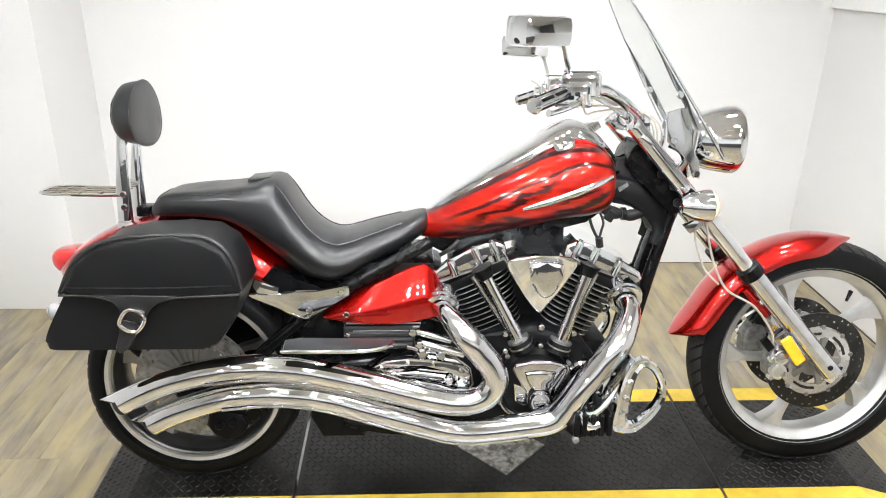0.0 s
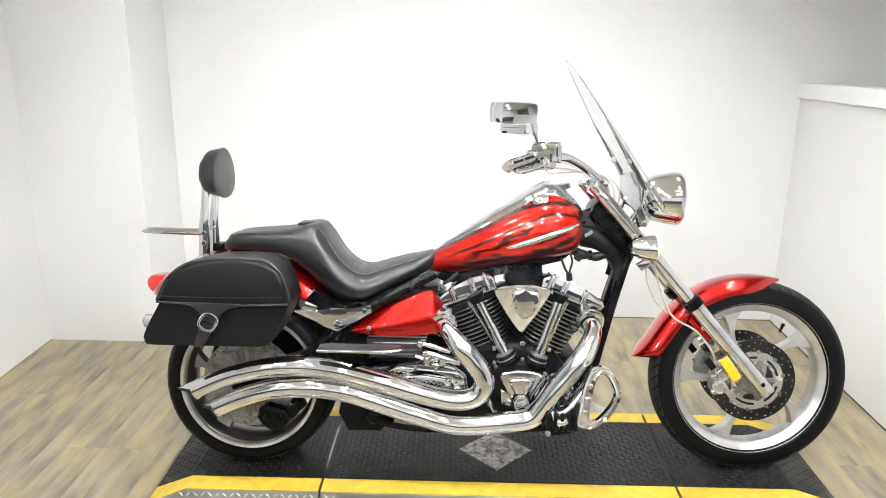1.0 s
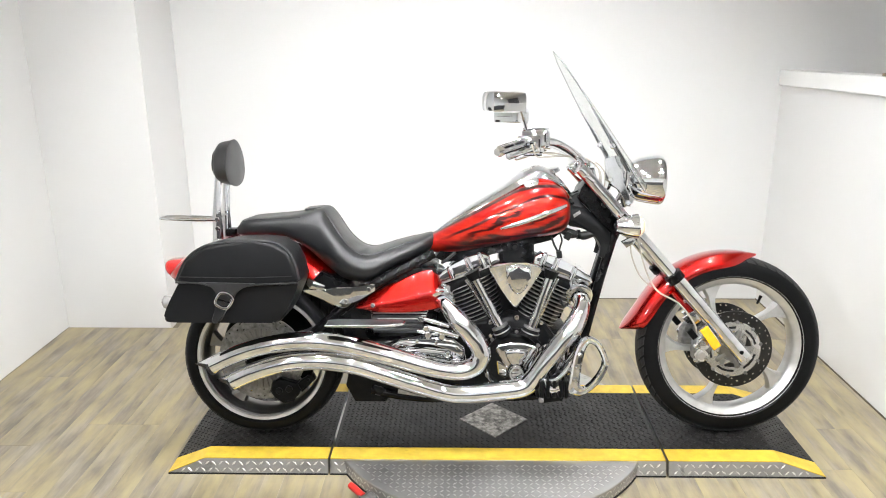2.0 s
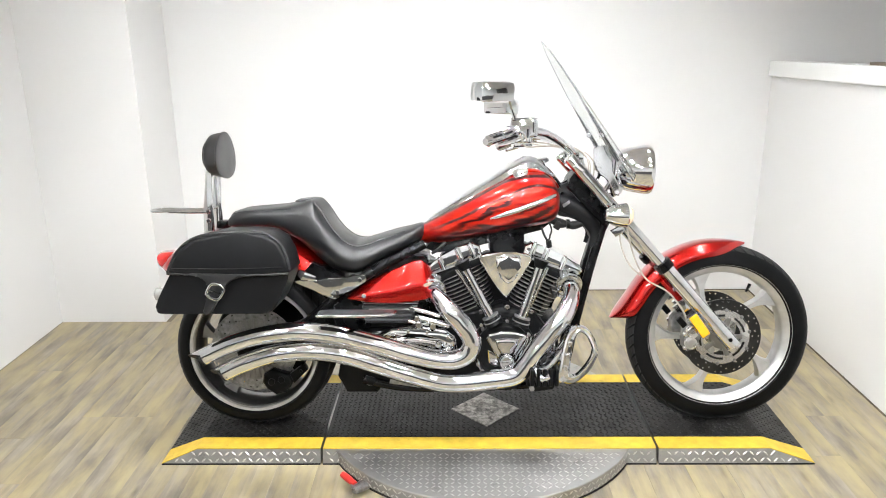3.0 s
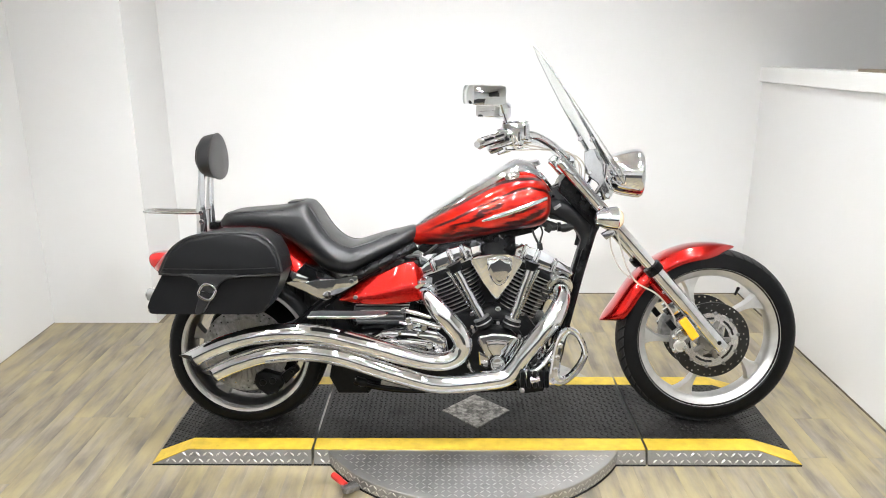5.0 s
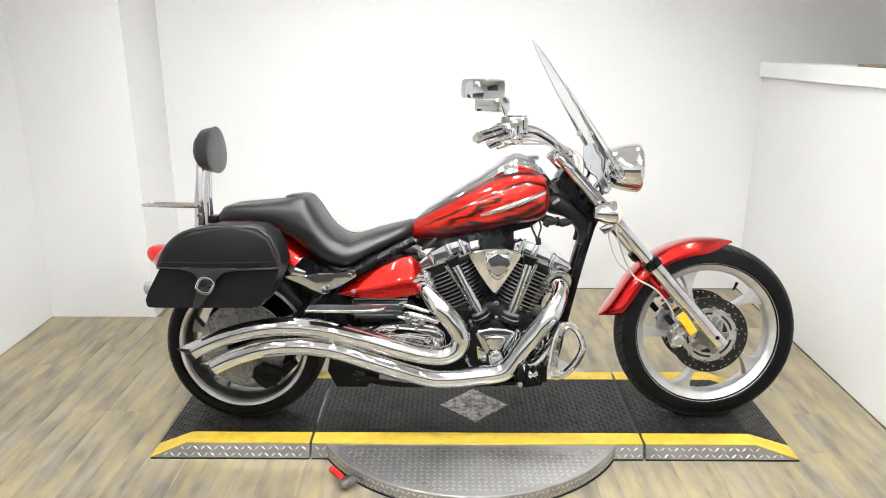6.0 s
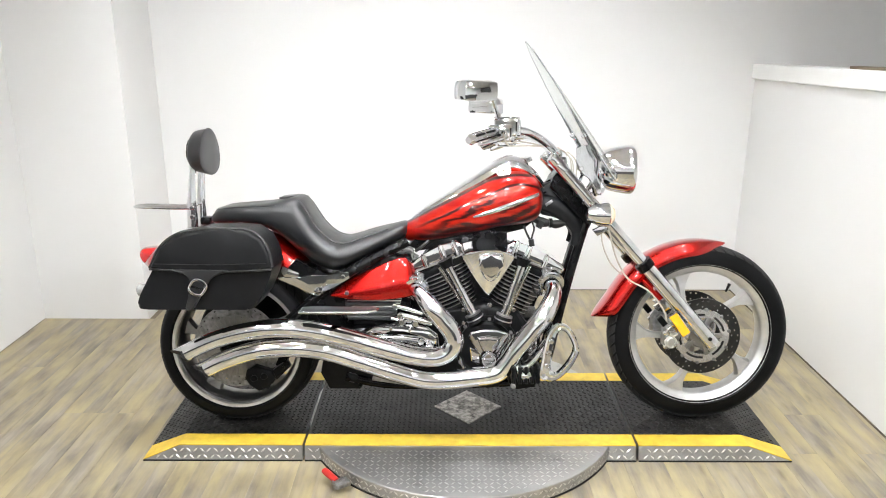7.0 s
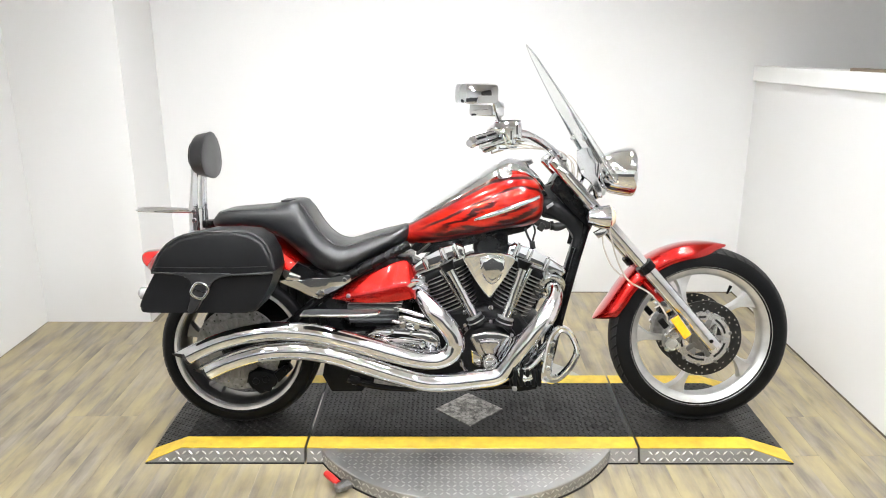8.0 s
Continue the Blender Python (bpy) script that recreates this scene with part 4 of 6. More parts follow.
part("neck_gusset", prism([(1.325, 0.76), (1.300, 0.745), (1.215, 0.43), (1.235, 0.43)], -0.02, 0.02, 0.004), BLACK, bike)

# turn signals on the lower clamp
for s in (-1, 1):
    sm = at(1.380, s * 0.170, 0.834) @ pose(0, 0, 0, 0, 20, -90) @ Matrix.Scale(1.28, 4)
    sig = part("turn_signal", lathe([(1e-6, -0.052), (0.016, -0.046), (0.028, -0.026), (0.0335, 0.0), (0.0345, 0.014), (0.030, 0.018), (1e-6, 0.018)], 28, closed=False, m=sm), CHROME, bike, "chrome turn signal pod")
    part("signal_lens", lathe([(1e-6, 0.034), (0.018, 0.031), (0.030, 0.020), (0.0315, 0.012), (1e-6, 0.012)], 28, closed=False, m=sm), CREAM, sig, "cream turn signal lens")
    part("signal_stalk", tube([(1.375, s * 0.14, 0.845), (1.36, s * 0.10, 0.835)], 0.009, 10), CHROME, sig)

# handlebar, controls and mirrors, the bars turned a little to the right
STEER = at(1.205, 0, 1.07) @ Matrix.Rotation(radians(-2.5), 4, "X") @ Matrix.Rotation(radians(-6), 4, "Z") @ Matrix.Diagonal((1, 0.80, 1, 1)) @ at(-1.172, 0, -1.102)
before = set(bike.children)
for s in (-1, 1):
    part("bar_riser", tube([(1.222, s * 0.055, 1.005), (1.218, s * 0.058, 1.045), (1.205, s * 0.06, 1.075)], [0.020, 0.017, 0.021], 16, 4), CHROME, bike, "chrome handlebar riser")
part("handlebar", tube([(0.99, -0.415, 1.153), (1.06, -0.345, 1.158), (1.115, -0.25, 1.140), (1.165, -0.16, 1.108), (1.198, -0.09, 1.080), (1.205, 0, 1.075), (1.198, 0.09, 1.080), (1.165, 0.16, 1.108), (1.115, 0.25, 1.140), (1.06, 0.345, 1.158), (0.99, 0.415, 1.153)], 0.0145, 16, 6), CHROME, bike, "chrome pulled back handlebar")
part("bar_clamp", box(-0.022, 0.022, -0.085, 0.085, -0.018, 0.020, 0.007, m=at(1.207, 0, 1.078)), CHROME, bike)
for s in (-1, 1):
    a, b = Vector((0.970, s * 0.428, 1.150)), Vector((0.895, s * 0.545, 1.122))
    grip = part("grip", tube([a, a + (b - a) * 0.5, b], 0.0165, 18, 4), CHROME_WORN, bike, "chrome grip with black rubber pads")
    ax = (b - a).normalized()
    e1 = ax.cross(Vector((0, 0, 1))).normalized()
    e2 = e1.cross(ax)
    for k in range(5):
        o = (e1 * math.cos(k * 1.2566) + e2 * math.sin(k * 1.2566)) * 0.0140
        for f0, f1 in ((0.10, 0.46), (0.54, 0.90)):
            part("rubber_pad", tube([a + (b - a) * f0 + o, a + (b - a) * f1 + o], 0.0046, 8), RUBBER, grip)
    part("bar_end", tube([b, b + (b - a) * 0.10], [0.019, 0.012], 16), CHROME, grip)
    pod = part("switch_pod", box(-0.050, 0.036, -0.030, 0.030, -0.034, 0.026, 0.012, 3, m=at(1.000, s * 0.405, 1.150) @ Matrix.Rotation(radians(s * 16), 4, "Z")), CHROME, bike, "chrome switch housing")
    part("reservoir", box(-0.036, 0.052, -0.030, 0.030, -0.030, 0.032, 0.012, 3, m=at(1.004, s * 0.385, 1.166) @ Matrix.Rotation(radians(s * 16), 4, "Z")), CHROME, pod, "chrome fluid reservoir")
    part("reservoir_lid", box(-0.032, 0.048, -0.025, 0.025, 0.0325, 0.037, 0.002, 2, m=at(1.004, s * 0.385, 1.166) @ Matrix.Rotation(radians(s * 16), 4, "Z")), CHROME_WORN, pod)
    part("lever_perch", box(-0.020, 0.016, -0.018, 0.018, -0.020, 0.018, 0.006, m=at(0.955, s * 0.41, 1.150)), CHROME, pod)
    part("lever", tube([(1.010, s * 0.375, 1.150), (1.005, s * 0.45, 1.135), (0.975, s * 0.51, 1.120), (0.935, s * 0.565, 1.108), (0.925, s * 0.575, 1.108)], [0.007, 0.008, 0.007, 0.006, 0.009], 10, 5, flat=1.0), CHROME, bike, "chrome hand lever")
    for k in range(3):
        part("switch_button", box(-0.006, 0.006, -0.005, 0.005, -0.005, 0.005, 0.002, m=at(0.985 + 0.014 * k, s * 0.434, 1.140 + 0.008 * (k % 2))), BLACK, pod)
    mir = part("mirror", box(-0.050, 0.050, -0.066, 0.064, -0.036, 0.034, 0.019, 2, m=at(0.905, s * 0.435, 1.290) @ pose(0, 0, 0, 0, 4, s * 60)), CHROME, bike, "chrome mirror with a bevelled housing")
    part("mirror_glass", box(-0.0012, 0.0012, -0.039, 0.039, -0.010, 0.008, 0.001, 1, m=at(0.905, s * 0.435, 1.290) @ pose(0, 0, 0, 0, 4, s * 60) @ at(-0.0508, 0, 0)), CHROME, mir)
    part("mirror_stem", tube([(0.985, s * 0.395, 1.185), (0.972, s * 0.405, 1.225), (0.960, s * 0.42, 1.262), (0.930, s * 0.43, 1.280)], [0.0075, 0.006, 0.006, 0.008], 10, 5), CHROME, mir)

for ob in set(bike.children) - before:
    ob.matrix_basis = STEER @ ob.matrix_basis

# cables and hoses
for line, r, mt in (([(1.0, -0.38, 1.135), (1.03, -0.30, 1.105), (1.10, -0.18, 1.095), (1.19, -0.08, 1.075), (1.26, -0.04, 1.06), (1.30, -0.03, 1.02), (1.30, -0.03, 0.96)], 0.0027, CABLE),
                    ([(0.99, -0.40, 1.130), (1.01, -0.36, 1.090), (1.06, -0.25, 1.085), (1.14, -0.15, 1.085), (1.22, -0.09, 1.075), (1.265, -0.08, 1.04), (1.275, -0.08, 0.98)], 0.0026, CABLE),
                    ([(1.0, 0.38, 1.135), (1.05, 0.28, 1.10), (1.13, 0.15, 1.08), (1.22, 0.05, 1.07), (1.29, 0.03, 1.03), (1.30, 0.03, 0.96)], 0.0027, CABLE),
                    ([(1.405, -0.135, 0.800), (1.416, -0.132, 0.755), (1.435, -0.128, 0.690), (1.460, -0.125, 0.632), (1.497, -0.122, 0.582), (1.574, -0.12, 0.537), (1.635, -0.115, 0.462), (1.650, -0.108, 0.415)], 0.0032, CABLE),
                    ([(1.385, -0.12, 0.79), (1.392, -0.118, 0.72), (1.425, -0.115, 0.645), (1.47, -0.112, 0.60)], 0.0030, CABLE),
                    ([(1.098, -0.10, 0.785), (1.104, -0.105, 0.765), (1.113, -0.11, 0.745), (1.124, -0.11, 0.728)], 0.0042, BRAID),
                    ([(1.128, -0.09, 0.800), (1.136, -0.10, 0.775), (1.130, -0.105, 0.750), (1.124, -0.11, 0.728)], 0.0035, BRAID),
                    ([(1.124, -0.11, 0.734), (1.126, -0.11, 0.722), (1.128, -0.11, 0.708)], 0.0105, BRAID),
                    ([(1.13, -0.13, 0.56), (1.145, -0.13, 0.53), (1.18, -0.13, 0.56), (1.215, -0.12, 0.585)], 0.004, BRAID),
                    ([(0.69, -0.12, 0.69), (0.71, -0.13, 0.705), (0.74, -0.12, 0.73)], 0.006, BRAID)):
    part("hose", tube(line, r, 8, 6), mt, bike)
loom = part("wiring_loom", tube([(1.125, -0.040, 0.810), (1.150, -0.045, 0.802), (1.179, -0.046, 0.790), (1.205, -0.046, 0.788), (1.225, -0.044, 0.783), (1.258, -0.042, 0.790), (1.280, -0.040, 0.805)], [0.012, 0.015, 0.018, 0.012, 0.017, 0.013, 0.010], 12, 5), BRAID, bike, "black wiring loom with taped joints")
part("loom_clip", ring(0.012, 0.018, -0.006, 0.006, 18, at(1.205, -0.046, 0.788) @ Matrix.Rotation(radians(90), 4, "Z")), BLACK, loom)
part("loom_plug", box(-0.012, 0.012, -0.012, 0.012, -0.016, 0.016, 0.004, m=at(1.165, -0.054, 0.784) @ Matrix.Rotation(radians(30), 4, "Y")), BRAID, loom)
part("maker_plate", prism([(1.181, 0.864), (1.206, 0.880), (1.210, 0.870), (1.185, 0.853)], -0.0665, -0.050, 0.001), STEEL, neck, "small grey metal plate")
part("cable_clip", prism([(1.352, 0.770), (1.392, 0.792), (1.412, 0.785), (1.40, 0.765), (1.372, 0.748)], -0.125, -0.105, 0.004), CHROME_WORN, bike)

# tank trim
for s in (-1, 1):
    bm = loft([(0.905, 0.826, 0.819, 0.002, 2), (0.95, 0.846, 0.828, 0.008, 2.4), (1.02, 0.872, 0.850, 0.009, 2.4), (1.09, 0.896, 0.876, 0.009, 2.4), (1.148, 0.912, 0.897, 0.004, 2.2)], 14, 5)
    for v in bm.verts:
        v.co.y = s * (v.co.y + 0.165 - 0.011 * (max(0.99 - v.co.x, 0) / 0.08) ** 1.5 - 0.036 * (max(v.co.x - 1.05, 0) / 0.10) ** 1.7)
    part("tank_badge", bm, CHROME, bike, "chrome spear badge")
part("fuel_cap", lathe([(1e-6, 0.016), (0.020, 0.014), (0.029, 0.008), (0.031, 0), (1e-6, -0.006)], 28, closed=False, m=at(1.020, -0.086, 0.986) @ pose(0, 0, 0, 146, -22, 0)), CHROME, bike, "chrome fuel cap")
part("instrument", lathe([(1e-6, 0.012), (0.036, 0.010), (0.044, 0.004), (0.046, -0.012)], 32, closed=False, m=at(1.09, 0, 1.022) @ pose(0, 0, 0, 90, 0, 0) @ pose(0, 0, 0, 0, 0, 20)), CHROME, bike, "chrome instrument bezel on the console")

# backrest, sissy bar and rack
pad_line = [(0.124 * math.cos(a) * (1 - 0.20 * math.sin(a)), 0.087 * math.copysign(abs(math.sin(a)) ** 0.92, math.sin(a))) for a in (2 * math.pi * k / 40 for k in range(40))]
pad_m = at(-0.130, 0, 1.056) @ pose(0, 0, 0, 0, 6, 90)
pad_rings = []
for u, g in ((-1.14, 0.20), (-1.12, 0.50), (-1.07, 0.78), (-1.00, 0.93), (-0.95, 0.985), (-0.90, 1.0), (-0.84, 0.998), (-0.4, 0.975), (0.2, 0.945), (0.70, 0.90), (0.92, 0.84), (1.0, 0.72), (1.02, 0.30)):
    pad_rings.append([pad_m @ Vector((x * g, 0.028 * u, z * g)) for x, z in pad_line])
pad = part("backrest_pad", skin(pad_rings), LEATHER, bike, "black vinyl backrest pad", 38)
part("pad_welt", tube([tuple(pad_m @ Vector((1.003 * x, -0.0255, 1.003 * z))) for x, z in pad_line[::2]], 0.0022, 8, 3, True), STRAP, pad, "stitched welt round the pad's face")
part("pad_shell", prism([(0.62 * x, 0.62 * z) for x, z in pad_line], 0.030, 0.040, 0.004, 2, m=pad_m), BLACK, bike)
for s in (-1, 1):
    up = part("backrest_upright", prism([(-0.185, 0.735), (-0.180, 0.86), (-0.163, 1.03), (-0.140, 1.03), (-0.147, 0.86), (-0.144, 0.735)], s * 0.054 - 0.008, s * 0.054 + 0.008, 0.006, 4), CHROME, bike, "chrome backrest upright")
    part("upright_foot", prism([(-0.190, 0.70), (-0.180, 0.77), (-0.143, 0.77), (-0.105, 0.74), (-0.105, 0.70)], s * 0.068 - 0.006, s * 0.068 + 0.006, 0.003), CHROME, up)
    for zb in (0.755, 0.81, 0.845):
        part("upright_bolt", disc(0.009, -0.006, 0.006, 14, 0.002, at(-0.162, s * 0.074 if zb < 0.8 else s * 0.062, zb)), CHROME, up)
rack = part("luggage_rack", tube([(-0.16, -0.06, 0.842), (-0.24, -0.062, 0.842), (-0.34, -0.062, 0.845), (-0.387, -0.045, 0.846), (-0.396, 0, 0.846), (-0.387, 0.045, 0.846), (-0.34, 0.062, 0.845), (-0.24, 0.062, 0.842), (-0.16, 0.06, 0.842)], 0.0042, 10, 6), CHROME, bike, "chrome luggage rack")
for xb in (-0.23, -0.29, -0.345):
    part("rack_bar", tube([(xb, -0.062, 0.843), (xb, 0.062, 0.843)], 0.0028, 8), CHROME, rack)
for yb in (-0.03, 0, 0.03):
    part("rack_bar", tube([(-0.17, yb, 0.846), (-0.394, yb, 0.846)], 0.0028, 8), CHROME, rack)
part("seat_latch", box(-0.145, -0.105, -0.03, 0.03, 0.775, 0.805, 0.008), BLACK, bike)

# tail
tail = part("tail_lamp", loft([(-0.385, 0.672, 0.650, 0.03, 2.2), (-0.372, 0.684, 0.630, 0.055, 2.6), (-0.34, 0.688, 0.605, 0.065, 2.8), (-0.29, 0.690, 0.585, 0.070, 2.8), (-0.24, 0.690, 0.585, 0.070, 2.8)], 24, 4), LENS_RED, bike, "red wedge tail lamp lens")
for s in (-1, 1):
    rm = at(-0.338, s * 0.15, 0.545) @ pose(0, 0, 0, 0, 0, 90) @ Matrix.Scale(0.72, 4)
    rs = part("rear_signal", lathe([(1e-6, -0.045), (0.016, -0.04), (0.030, -0.018), (0.034, 0.004), (1e-6, 0.004)], 24, closed=False, m=rm), LENS_CLEAR, bike, "clear rear turn signal")
    part("signal_lens", lathe([(1e-6, 0.026), (0.018, 0.022), (0.032, 0.010), (0.033, 0.004), (1e-6, 0.003)], 24, closed=False, m=rm), LENS_CLEAR, rs, "clear lens")
    part("signal_stalk", tube([(-0.33, s * 0.13, 0.545), (-0.29, s * 0.05, 0.57)], 0.009, 10), BLACK, rs)

# fender strut, brackets
for s in (-1, 1):
    y0, y1 = sorted((s * 0.166, s * 0.182))
    br = part("fender_strut", prism([(0.150, 0.605), (0.182, 0.594), (0.268, 0.603), (0.303, 0.600), (0.361, 0.606), (0.428, 0.620), (0.446, 0.622), (0.448, 0.596), (0.385, 0.560), (0.331, 0.529), (0.308, 0.532), (0.250, 0.565)], y0, y1, 0.005), CHROME, bike, "chrome fender strut bracket")
    for bx, bz in ((0.340, 0.556), (0.424, 0.602)):
        part("strut_bolt", disc(0.0085, -0.007, 0.007, 16, 0.002, at(bx, s * 0.180, bz)), CHROME, br)
    part("strut_block", prism([(0.186, 0.632), (0.200, 0.642), (0.262, 0.616), (0.258, 0.594), (0.205, 0.602)], y0, y1, 0.005), CHROME, br)

# side covers
for s in (-1, 1):
    rings = []
    tops = smooth_line([(0.0, 0.536), (0.2, 0.580), (0.45, 0.622), (0.70, 0.658), (0.80, 0.667), (0.87, 0.664), (0.94, 0.640), (1.0, 0.596)], 4)
    for k, (f, top) in enumerate(tops):
        x = 0.372 + 0.326 * f
        bot = 0.524 - 0.012 * math.sin(math.pi * f) + 0.030 * (max(f - 0.90, 0) / 0.10) ** 2
        out = 0.150 + 0.038 * math.sin(math.pi * min(f * 0.95 + 0.04, 1)) ** 0.6
        ridge = 0.38
        tall = top - bot
        prof = [(0.110, bot), (out - 0.010, bot + 0.002), (out - 0.003, bot + tall * 0.06), (out, bot + tall * 0.20), (out - 0.001, bot + tall * 0.44), (out - 0.005, bot + tall * 0.52), (out - 0.016, bot + tall * 0.70), (out - 0.034, top - tall * 0.05), (out - 0.042, top), (0.105, top)]
        rings.append([Vector((x, s * q[0], q[1])) for q in smooth_line(prof, 2)])
    sc = part("side_cover", skin(rings), RED, bike, "glossy red side cover", 70)
    part("cover_bolt", disc(0.0095, -0.006, 0.006, 20, 0.003, at(0.437, s * 0.176, 0.540)), CHROME, sc)
    rb = part("ribbed_cover", box(0.425, 0.62, min(s * 0.09, s * 0.150), max(s * 0.09, s * 0.150), 0.428, 0.500, 0.012, 3), PLASTIC, bike, "dark grey ribbed side panel")
    for k in range(4):
        part("rib", tube([(0.432, s * 0.150, 0.4915 - 0.0165 * k), (0.614, s * 0.150, 0.4915 - 0.0165 * k)], 0.0066, 10), PLASTIC, rb)
    part("panel_bolt", disc(0.0075, -0.006, 0.006, 16, 0.002, at(0.437, s * 0.158, 0.474)), CHROME, rb)

# passenger boards
for s in (-1, 1):
    bm = bmesh.new()
    pts = [(0.292, 0.285), (0.294, 0.342), (0.312, 0.352), (0.490, 0.352), (0.555, 0.322), (0.562, 0.295), (0.548, 0.282), (0.325, 0.272)]
    for z in (0.502, 0.513):
        bm.faces.new([bm.verts.new((x, s * y, z)) for x, y in pts])
    bm.verts.ensure_lookup_table()
    for i in range(8):
        bm.faces.new((bm.verts[i], bm.verts[(i + 1) % 8], bm.verts[8 + (i + 1) % 8], bm.verts[8 + i]))
    bmesh.ops.bevel(bm, geom=bm.edges[:], offset=0.003, segments=2, affect="EDGES", profile=0.6)
    pb = part("passenger_board", bm, PLASTIC, bike, "passenger footboard with a grey rubber top and polished edge")
    part("board_edge", tube([(x, s * (y + 0.002), 0.508) for x, y in pts[:6]], 0.0048, 10, 4), CHROME_WORN, pb, "polished metal edge")
    part("board_arm", tube([(0.41, s * 0.29, 0.500), (0.42, s * 0.20, 0.46), (0.43, s * 0.12, 0.43)], 0.012, 10, 4), BLACK, pb)

ribbed = part("ribbed_cover", prism([(0.418, 0.522), (0.640, 0.522), (0.630, 0.478), (0.455, 0.478), (0.436, 0.490)], -0.150, -0.05, 0.006, 2), CAST, bike, "black ribbed cover below the side panel")
for k in range(4):
    part("cover_rib", tube([(0.424 + 0.009 * k, -0.1505, 0.516 - 0.0105 * k), (0.638 - 0.003 * k, -0.1505, 0.516 - 0.0105 * k)], 0.0028, 8), DARK_ALU, ribbed)
part("battery_box", box(0.42, 0.675, -0.135, 0.135, 0.44, 0.675, 0.02), BLACK, bike, "black battery box behind the side covers")

# swingarm and rear structure
for s in (-1, 1):
    part("swingarm", tube([(-0.01, s * 0.135, 0.312), (0.20, s * 0.14, 0.335), (0.42, s * 0.13, 0.37), (0.56, s * 0.10, 0.37)], [0.030, 0.028, 0.032, 0.04], 14, 5), BLACK, bike, "black swingarm")
    part("swingarm_brace", tube([(0.12, s * 0.14, 0.34), (0.26, s * 0.135, 0.47), (0.36, s * 0.12, 0.55)], 0.019, 12, 5), BLACK, bike)
part("inner_fender", prism([(0.30, 0.30), (0.335, 0.42), (0.30, 0.52), (0.20, 0.62), (0.24, 0.66), (0.36, 0.59), (0.44, 0.60), (0.46, 0.30)], -0.13, 0.13, 0.01), BLACK, bike, "black inner fender and battery case")
part("lower_case", prism([(0.32, 0.21), (0.355, 0.145), (0.475, 0.145), (0.50, 0.185), (0.62, 0.185), (0.62, 0.42), (0.36, 0.42)], -0.115, 0.115, 0.012), CAST, bike, "black lower frame case")
part("link_plate", prism([(0.52, 0.185), (0.66, 0.165), (0.66, 0.215), (0.53, 0.225)], -0.13, 0.13, 0.006), STEEL, bike)
part("rear_master", box(0.20, 0.30, -0.13, -0.10, 0.30, 0.345, 0.008), BLACK, bike)

# wheels: discs, calipers, valve


def drilled_disc(r0, r1, y, holes, sides=120):
    """A thin ring with rows of holes right through it."""
    bm = bmesh.new()
    radii = [r0, r0 + (r1 - r0) * 0.14, r0 + (r1 - r0) * 0.26, r0 + (r1 - r0) * 0.43, r0 + (r1 - r0) * 0.55, r0 + (r1 - r0) * 0.72, r0 + (r1 - r0) * 0.84, r1]
    layers = []
    for yy in (y - 0.0025, y + 0.0025):
        layers.append([[bm.verts.new((r * math.cos(2 * math.pi * i / sides), yy, r * math.sin(2 * math.pi * i / sides))) for r in radii] for i in range(sides)])
    gone = lambda i, j: (j == 1 and i % 10 == 0) or (j == 3 and i % 10 == 3) or (j == 5 and i % 10 in (7,)) or (j == 5 and i % 10 == 0 and holes > 3)
    for i in range(sides):
        k = (i + 1) % sides
        for j in range(7):
            a, b = layers
            if gone(i, j):
                for p, q in (((i, j), (i, j + 1)), ((i, j + 1), (k, j + 1)), ((k, j + 1), (k, j)), ((k, j), (i, j))):
                    bm.faces.new((a[p[0]][p[1]], a[q[0]][q[1]], b[q[0]][q[1]], b[p[0]][p[1]]))
            else:
                bm.faces.new((a[i][j], a[i][j + 1], a[k][j + 1], a[k][j]))
                bm.faces.new((b[i][j], b[k][j], b[k][j + 1], b[i][j + 1]))
        for j in (0, 7):
            bm.faces.new((layers[0][i][j], layers[0][k][j], layers[1][k][j], layers[1][i][j]))
    return bm


